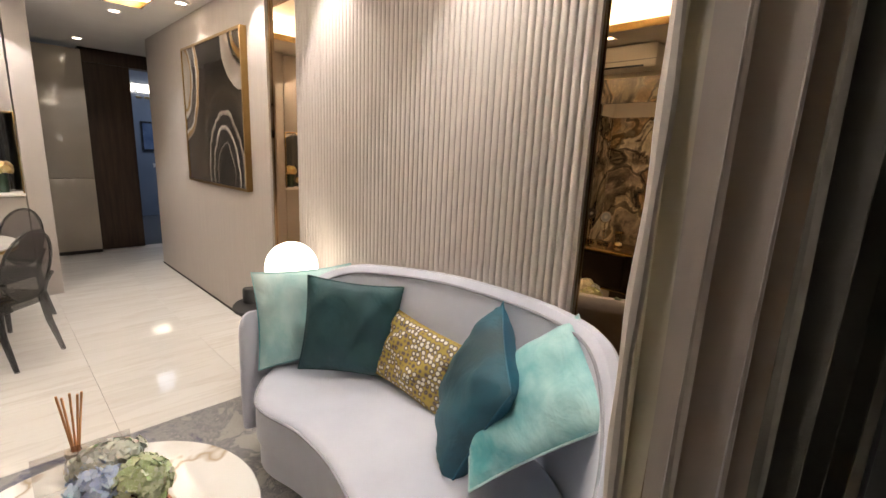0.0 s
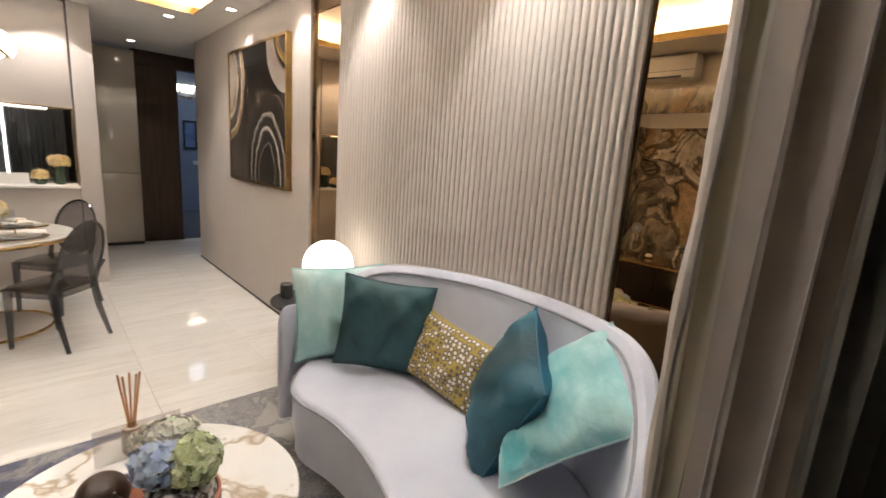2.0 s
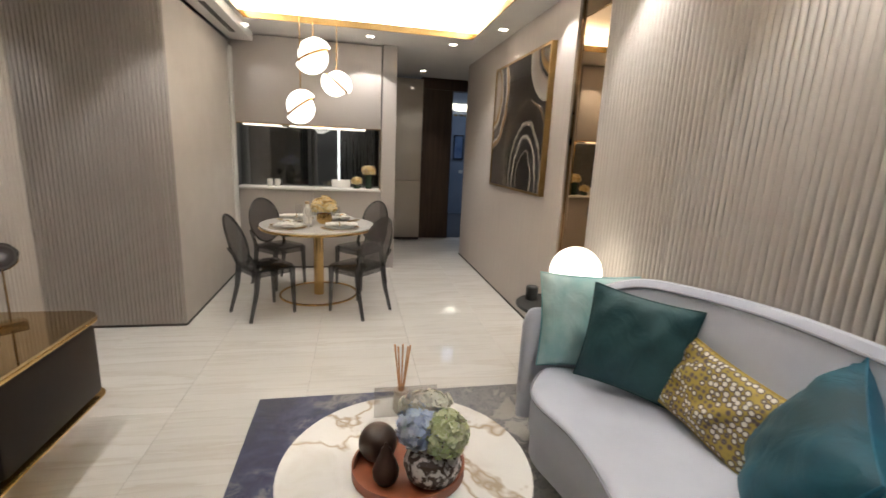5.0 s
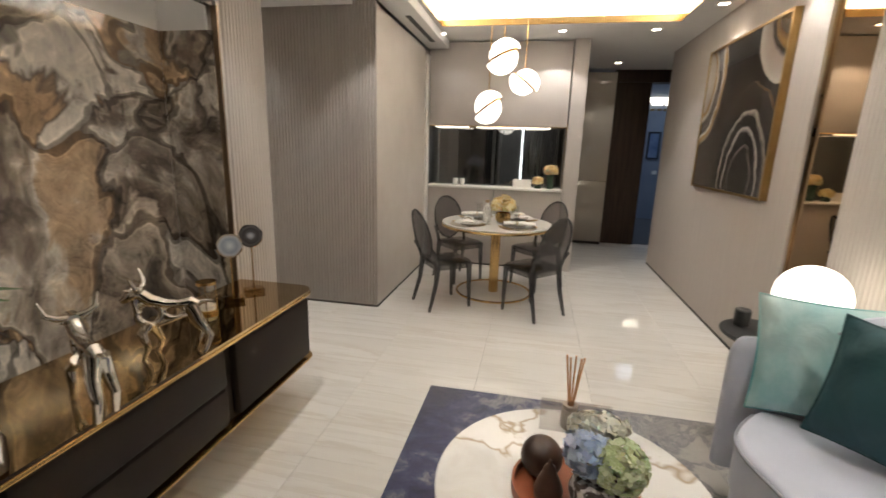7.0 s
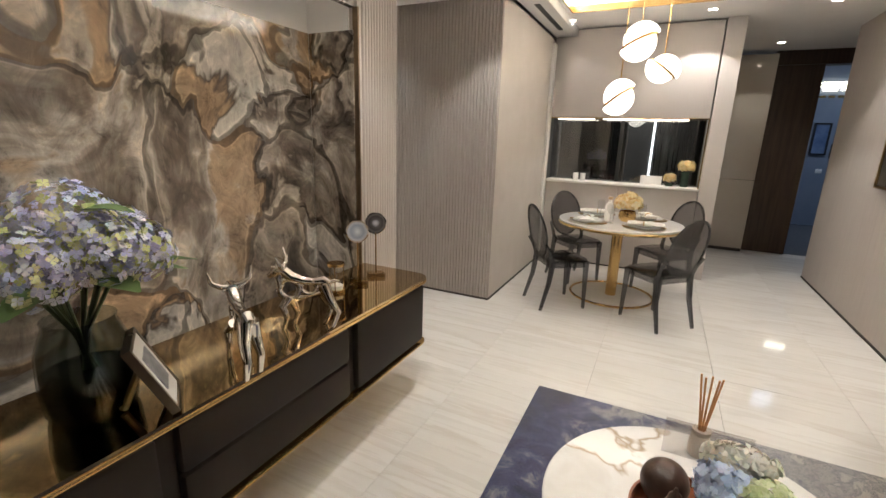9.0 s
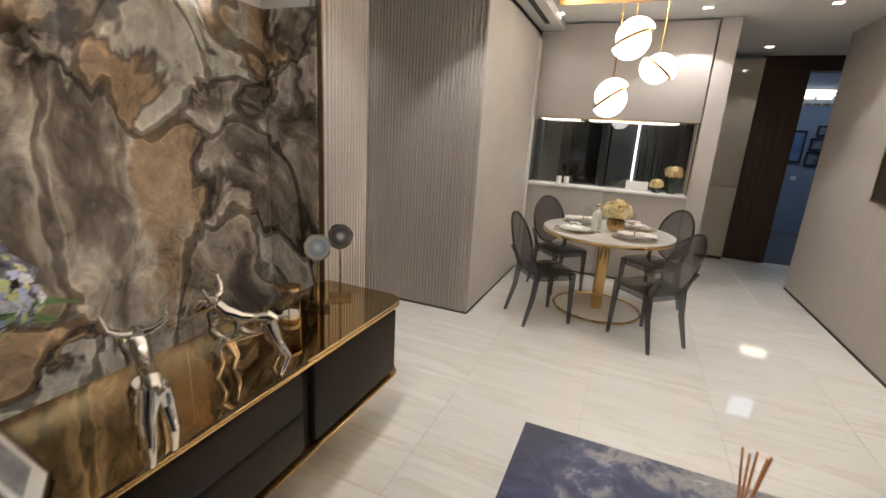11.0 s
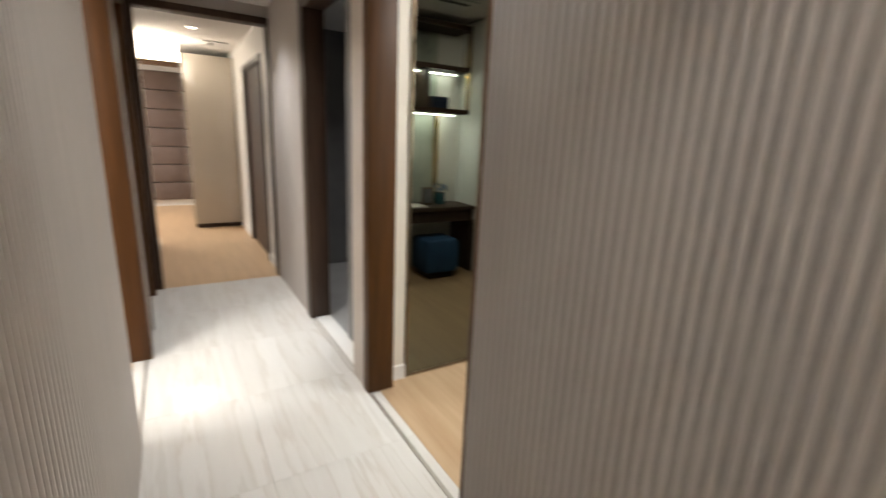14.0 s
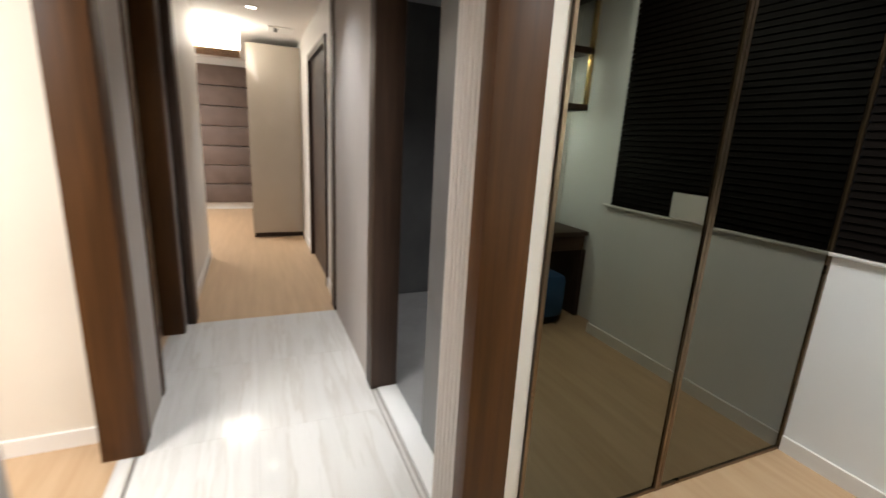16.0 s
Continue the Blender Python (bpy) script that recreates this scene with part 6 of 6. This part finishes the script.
# things on the hatch
HZ = 1.013
for y in (0.36, 0.445):
    cn = thing("canister", "small white ceramic canister on the hatch counter", "canister", group="canisters")
    bm = bmesh.new()
    lathe(bm, [(0, HZ), (0.03, HZ), (0.032, HZ + 0.005), (0.032, HZ + 0.085), (0.028, HZ + 0.09), (0, HZ + 0.09)], 28, -1.95, y)
    part("body", bm, M_CHINA, cn)
sc = thing("notice_card", "blank white card standing on the hatch counter", "sign")
part("card", boxes((-2.03, 1.09, HZ, -2.025, 1.32, HZ + 0.10)), M_WHITE, sc)
for (x, y, r, zc, cnt), lab in (((-1.99, 1.55, 0.085, 1.235, 150), "cream flowers in a dark vase on the hatch counter"), ((-1.97, 1.40, 0.065, 1.10, 110), "low cream flower arrangement on the hatch counter")):
    ob = thing("flower_vase", lab, "flower vase", group="hatch flowers")
    bm = bmesh.new()
    top = zc - 0.05
    lathe(bm, [(0, HZ), (0.04, HZ), (0.045, HZ + 0.01), (0.045, top), (0.04, top), (0, top - 0.01)], 28, x, y)
    part("vase", bm, surface("dark_green_vase", (0.02, 0.04, 0.025), (0.04, 0.07, 0.045), 0.2, scale=6), ob)
    tagged(part("bloom", florets(cnt, (x, y, zc), (r, r, r * 0.75), 0.022, int(zc * 100), -0.5), M_YELLOWPETAL, ob), kind="stuff")
for y, col in ((0.12, (0.25, 0.08, 0.03)), (0.42, (0.30, 0.05, 0.04))):
    ob = thing("fruit_bowl", "small bowl of reddish fruit on the kitchen worktop", "bowl", group="kitchen bowls")
    bm = bmesh.new()
    lathe(bm, [(0, 0.911), (0.06, 0.911), (0.11, 0.97), (0.105, 0.97), (0.05, 0.925), (0, 0.925)], 28, -3.05, y + 0.2)
    part("bowl", bm, M_BLACK, ob)
    bm = bmesh.new()
    for k in range(5):
        bmesh.ops.create_icosphere(bm, subdivisions=2, radius=0.045, matrix=Matrix.Translation((-3.05 + 0.05 * math.cos(k * 1.3), y + 0.2 + 0.05 * math.sin(k * 1.3), 0.98 + 0.03 * (k == 4))))
    part("fruit", bm, surface("reddish_fruit", col, tuple(c * 1.5 for c in col), 0.4, scale=10), ob)

# downlights; the assumed and added ones get a fitting too
first_downlight = None
for x, y, w in DOWN + [(0.55, -1.1, 0), (0.55, -2.75, 0), (0.5, -4.1, 0), (0.53, -6.1, 0), (-0.75, -3.6, 0)]:
    z = CEIL if y > -0.3 else 2.45 if x < -0.3 else FORE if y > -1.28 else CORR
    if first_downlight is None:
        ob = thing("downlight", "square recessed white ceiling downlight", "downlight", pose(x, y, z), group="downlights")
        part("trim", boxes((-0.05, -0.05, -0.006, 0.05, -0.036, 0.0), (-0.05, 0.036, -0.006, 0.05, 0.05, 0.0), (-0.05, -0.036, -0.006, -0.036, 0.036, 0.0), (0.036, -0.036, -0.006, 0.05, 0.036, 0.0)), M_ACWHITE, ob)
        part("lens", boxes((-0.036, -0.036, -0.004, 0.036, 0.036, -0.001)), M_LENS, ob, "glowing lens")
        first_downlight = ob
    else:
        copy_thing(first_downlight, pose(x, y, z))

# ---------- lobby sign and pictures ----------
sign = thing("lobby_sign", "row of glowing raised shapes on the blue lobby wall", "sign")
for i in (0, 1, 2, 3, 4, 5, 6, 7, 9, 10, 11, 12):
    y = 3.60 + i * 0.092
    cells = [(-7.19, y, 2.52, -7.15, y + 0.022, 2.67), (-7.19, y + 0.022, 2.648, -7.15, y + 0.07, 2.67), (-7.19, y + 0.022, 2.585, -7.15, y + 0.06, 2.605)]
    if i % 3 != 1:
        cells.append((-7.19, y + 0.05, 2.52, -7.15, y + 0.07, 2.585))
    part("raised_shape", boxes(*cells), M_SIGN, sign)
for i in range(9):
    part("caption_bar", boxes((-7.19, 3.75 + i * 0.14, 2.40, -7.185, 3.85 + i * 0.14, 2.44)), M_BRASS, sign, "small unreadable caption")
M_BLUEPIC = surface("pale_blue_print", (0.05, 0.09, 0.20), (0.22, 0.30, 0.45), 0.3, scale=3)
M_DARKPIC = surface("dark_photo_print", (0.04, 0.05, 0.08), (0.25, 0.25, 0.28), 0.3, scale=6)
for (y0, z0, y1, z1), mm in (((4.46, 1.36, 4.90, 1.91), M_BLUEPIC), ((5.0, 1.36, 5.36, 1.91), M_BLUEPIC), ((4.12, 1.60, 4.44, 1.82), M_DARKPIC), ((4.10, 1.31, 4.32, 1.57), M_DARKPIC), ((3.78, 1.36, 4.04, 1.95), M_BLUEPIC), ((4.18, 1.86, 4.36, 2.05), M_DARKPIC)):
    ob = thing("framed_picture", "black-framed picture on the blue lobby wall", "picture", group="lobby pictures")
    t = 0.03
    part("frame", boxes((-7.19, y0, z0, -7.15, y0 + t, z1), (-7.19, y1 - t, z0, -7.15, y1, z1), (-7.19, y0 + t, z0, -7.15, y1 - t, z0 + t), (-7.19, y0 + t, z1 - t, -7.15, y1 - t, z1)), M_BLACK, ob)
    part("print", boxes((-7.19, y0 + t, z0 + t, -7.17, y1 - t, z1 - t)), mm, ob)

sw = thing("light_switch", "small white switch plate on the blue lobby wall", "switch")
part("plate", boxes((-7.19, 3.95, 1.02, -7.182, 4.05, 1.10), bevel=0.003), M_WHITE, sw)
part("rocker", boxes((-7.182, 3.975, 1.035, -7.178, 4.025, 1.085), bevel=0.001), M_WHITE, sw)

# ---------- study, bathroom and bedroom things ----------
shelf = thing("wall_shelf", "dark wood wall shelves with brass posts above the desk", "shelf")
for z in (1.68, 2.09, 2.48):
    part("shelf_board", boxes((-1.86, -0.48, z, -0.55, -0.175, z + 0.045)), M_DARKWOOD, shelf)
for x in (-1.86, -0.60):
    part("post", boxes((x, -0.48, 1.725, x + 0.03, -0.45, 2.48)), M_BRASS, shelf, "brass post")
part("divider", boxes((-1.40, -0.46, 1.725, -1.37, -0.18, 2.09)), M_DARKWOOD, shelf)
part("back_post", boxes((-1.66, -0.21, 0.735, -1.62, -0.18, 1.68)), M_BRASS, shelf)
M_MISTY = stone("misty_grey_green_panel", [(0.3, (0.22, 0.25, 0.22)), (0.5, (0.42, 0.45, 0.40)), (0.7, (0.55, 0.57, 0.52))], 2.5, 0.5, rough=0.3)
part("back_panel", boxes((-1.64, -0.176, 0.735, -0.55, -0.171, 2.48)), M_MISTY, shelf, "misty grey-green back panel")
for z in (1.672, 2.082):
    s = thing("shelf_light", "slim light strip under a study shelf", "light", group="shelf lights")
    part("strip", boxes((-1.82, -0.25, z, -0.6, -0.23, z + 0.006)), glow("shelf_led", (0.92, 1.0, 0.97), 55), s)
bx = thing("storage_box", "dark blue storage box on the study shelf", "box")
part("body", boxes((-1.64, -0.42, 1.726, -1.46, -0.25, 1.84), bevel=0.003), surface("navy_box", (0.01, 0.015, 0.035), (0.02, 0.03, 0.06), 0.5, scale=6), bx)
stool = thing("stool", "blue upholstered stool under the study desk", "stool")
M_BLUEFAB = surface("petrol_blue_fabric", (0.015, 0.055, 0.14), (0.025, 0.085, 0.19), 0.85, scale=8, fine=250, bump=0.3)
part("seat", boxes((-1.68, -0.72, 0.06, -1.28, -0.34, 0.42), bevel=0.05), M_BLUEFAB, stool)
part("base", boxes((-1.62, -0.68, 0.003, -1.34, -0.38, 0.06)), M_DARKWOOD, stool)
ob = thing("flower_vase", "blue vase with small cream and blue flowers on the desk", "flower vase")
bm = bmesh.new()
lathe(bm, [(0, 0.736), (0.05, 0.736), (0.06, 0.78), (0.05, 0.86), (0.045, 0.86), (0, 0.85)], 24, -1.63, -0.34)
part("vase", bm, surface("teal_glass_vase", (0.02, 0.09, 0.11), (0.04, 0.14, 0.17), 0.15, scale=6), ob)
tagged(part("bloom", florets(90, (-1.63, -0.34, 0.90), (0.075, 0.075, 0.055), 0.02, 77, -0.3), petals("blue_cream_flower", [(0, (0.2, 0.3, 0.5)), (0.6, (0.7, 0.62, 0.4))]), ob), kind="stuff")
ob = thing("photo_frame", "small dark photo frame on the desk", "photo frame")
part("frame", boxes((-1.54, -0.36, 0.736, -1.40, -0.345, 0.92)), M_BRONZE, ob)
part("print", boxes((-1.525, -0.362, 0.75, -1.415, -0.3605, 0.905)), M_DARKPIC, ob)
bk = thing("open_book", "open white book lying on the desk", "book")
part("pages", boxes((-1.36, -0.56, 0.736, -1.08, -0.38, 0.752), bevel=0.004), M_WHITE, bk)
cardw = thing("notice_card", "blank white card standing on the study window sill", "sign")
part("card", boxes((-1.762, -1.73, 1.013, -1.757, -1.47, 1.17)), M_WHITE, cardw)
# added study ceiling fill, then two lamps boosting the shelf strips
area(-1.0, -1.5, 2.58, 0.5, 0.5, 36, NEUTRAL)
area(-1.25, -0.30, 1.665, 1.1, 0.05, 7, (0.9, 1.0, 0.96))
area(-1.25, -0.30, 2.075, 1.1, 0.05, 5, (0.9, 1.0, 0.96))
sac = thing("ceiling_vent", "white ceiling air outlet with dark slot in the study", "vent")
part("frame", boxes((-1.6, -0.95, 2.585, -1.1, -0.75, 2.6)), M_ACWHITE, sac)
part("slot", boxes((-1.55, -0.88, 2.583, -1.15, -0.82, 2.586)), M_BLACK, sac)

spot(-0.75, -3.6, 2.43, 34, 120, 0.8, NEUTRAL)
pan = thing("padded_panel", "brown padded panel with stitched rows on the bedroom wall", "wall panel")
M_PAD = surface("brown_padded_fabric", (0.11, 0.075, 0.06), (0.15, 0.105, 0.085), 0.8, scale=5, fine=220, bump=0.2)
for z in range(7):
    part("pad", boxes((0.55, -9.9, 0.12 + z * 0.325, 1.6, -9.83, 0.12 + z * 0.325 + 0.32), bevel=0.025), M_PAD, pan)
bed_lamp = thing("bedroom_pendant", "glowing rectangular shade pendant in the bedroom", "pendant light")
part("shade", boxes((0.66, -7.2, 2.2, 1.12, -6.75, 2.47), bevel=0.01), glow("fabric_shade", (1.0, 0.91, 0.76), 8), bed_lamp)
part("trim", boxes((0.655, -7.205, 2.185, 1.125, -6.745, 2.2)), M_BRASS, bed_lamp)
part("canopy", boxes((0.85, -7.0, 2.47, 0.93, -6.92, 2.5)), M_BRASS, bed_lamp)
vent = thing("ceiling_vent", "white ceiling air outlet with dark slot in the bedroom", "vent")
part("frame", boxes((0.1, -7.1, 2.488, 0.36, -6.8, 2.5)), M_ACWHITE, vent)
part("slot", boxes((0.26, -7.05, 2.485, 0.30, -6.85, 2.4885)), M_BLACK, vent)

# ---------- ribs and tiles, last ----------
ribs(panel, M_FLUTE, (1.064, NORTH, 0), (0.0343, 0, 0), 60, CEIL, 0.0, 0.0145, (0, -1, 0))
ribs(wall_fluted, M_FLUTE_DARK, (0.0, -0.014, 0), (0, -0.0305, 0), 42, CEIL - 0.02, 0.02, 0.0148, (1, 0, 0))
ribs(wall_pillar, M_FLUTE, (1.105, -0.346, 0), (0.0287, 0, 0), 13, CEIL, 0.0, 0.0135, (0, 1, 0))
ribs(wall_pillar, M_FLUTE, (1.090, -0.361, 0), (0, -0.0305, 0), 64, FORE, 0.0, 0.0145, (-1, 0, 0))
ribs(wall_strip, M_FLUTE, (-0.001, -2.328, 0), (0, -0.0305, 0), 6, CORR, 0.0, 0.008, (1, 0, 0))

TILE = 0.72
tile_me = finish(boxes((0.0006, 0.0006, -0.012, TILE - 0.0006, TILE - 0.0006, 0.0), bevel=0.0008), "tile", M_TILE, False)
for i in range(-6, 7):
    for j in range(-8, 6):
        x, y = -0.12 + i * TILE, 0.36 + j * TILE
        if y < -0.36 and not (-0.05 < x + TILE and x < 1.08):
            continue
        if y + TILE < -4.5 or x > 4.3 or x < -4.2 or y > 3.9:
            continue
        if x < -1.9 and y < 1.2:
            continue
        o = new("tile", tile_me)
        o.parent = floor
        o.location = (x, y, 0.0)
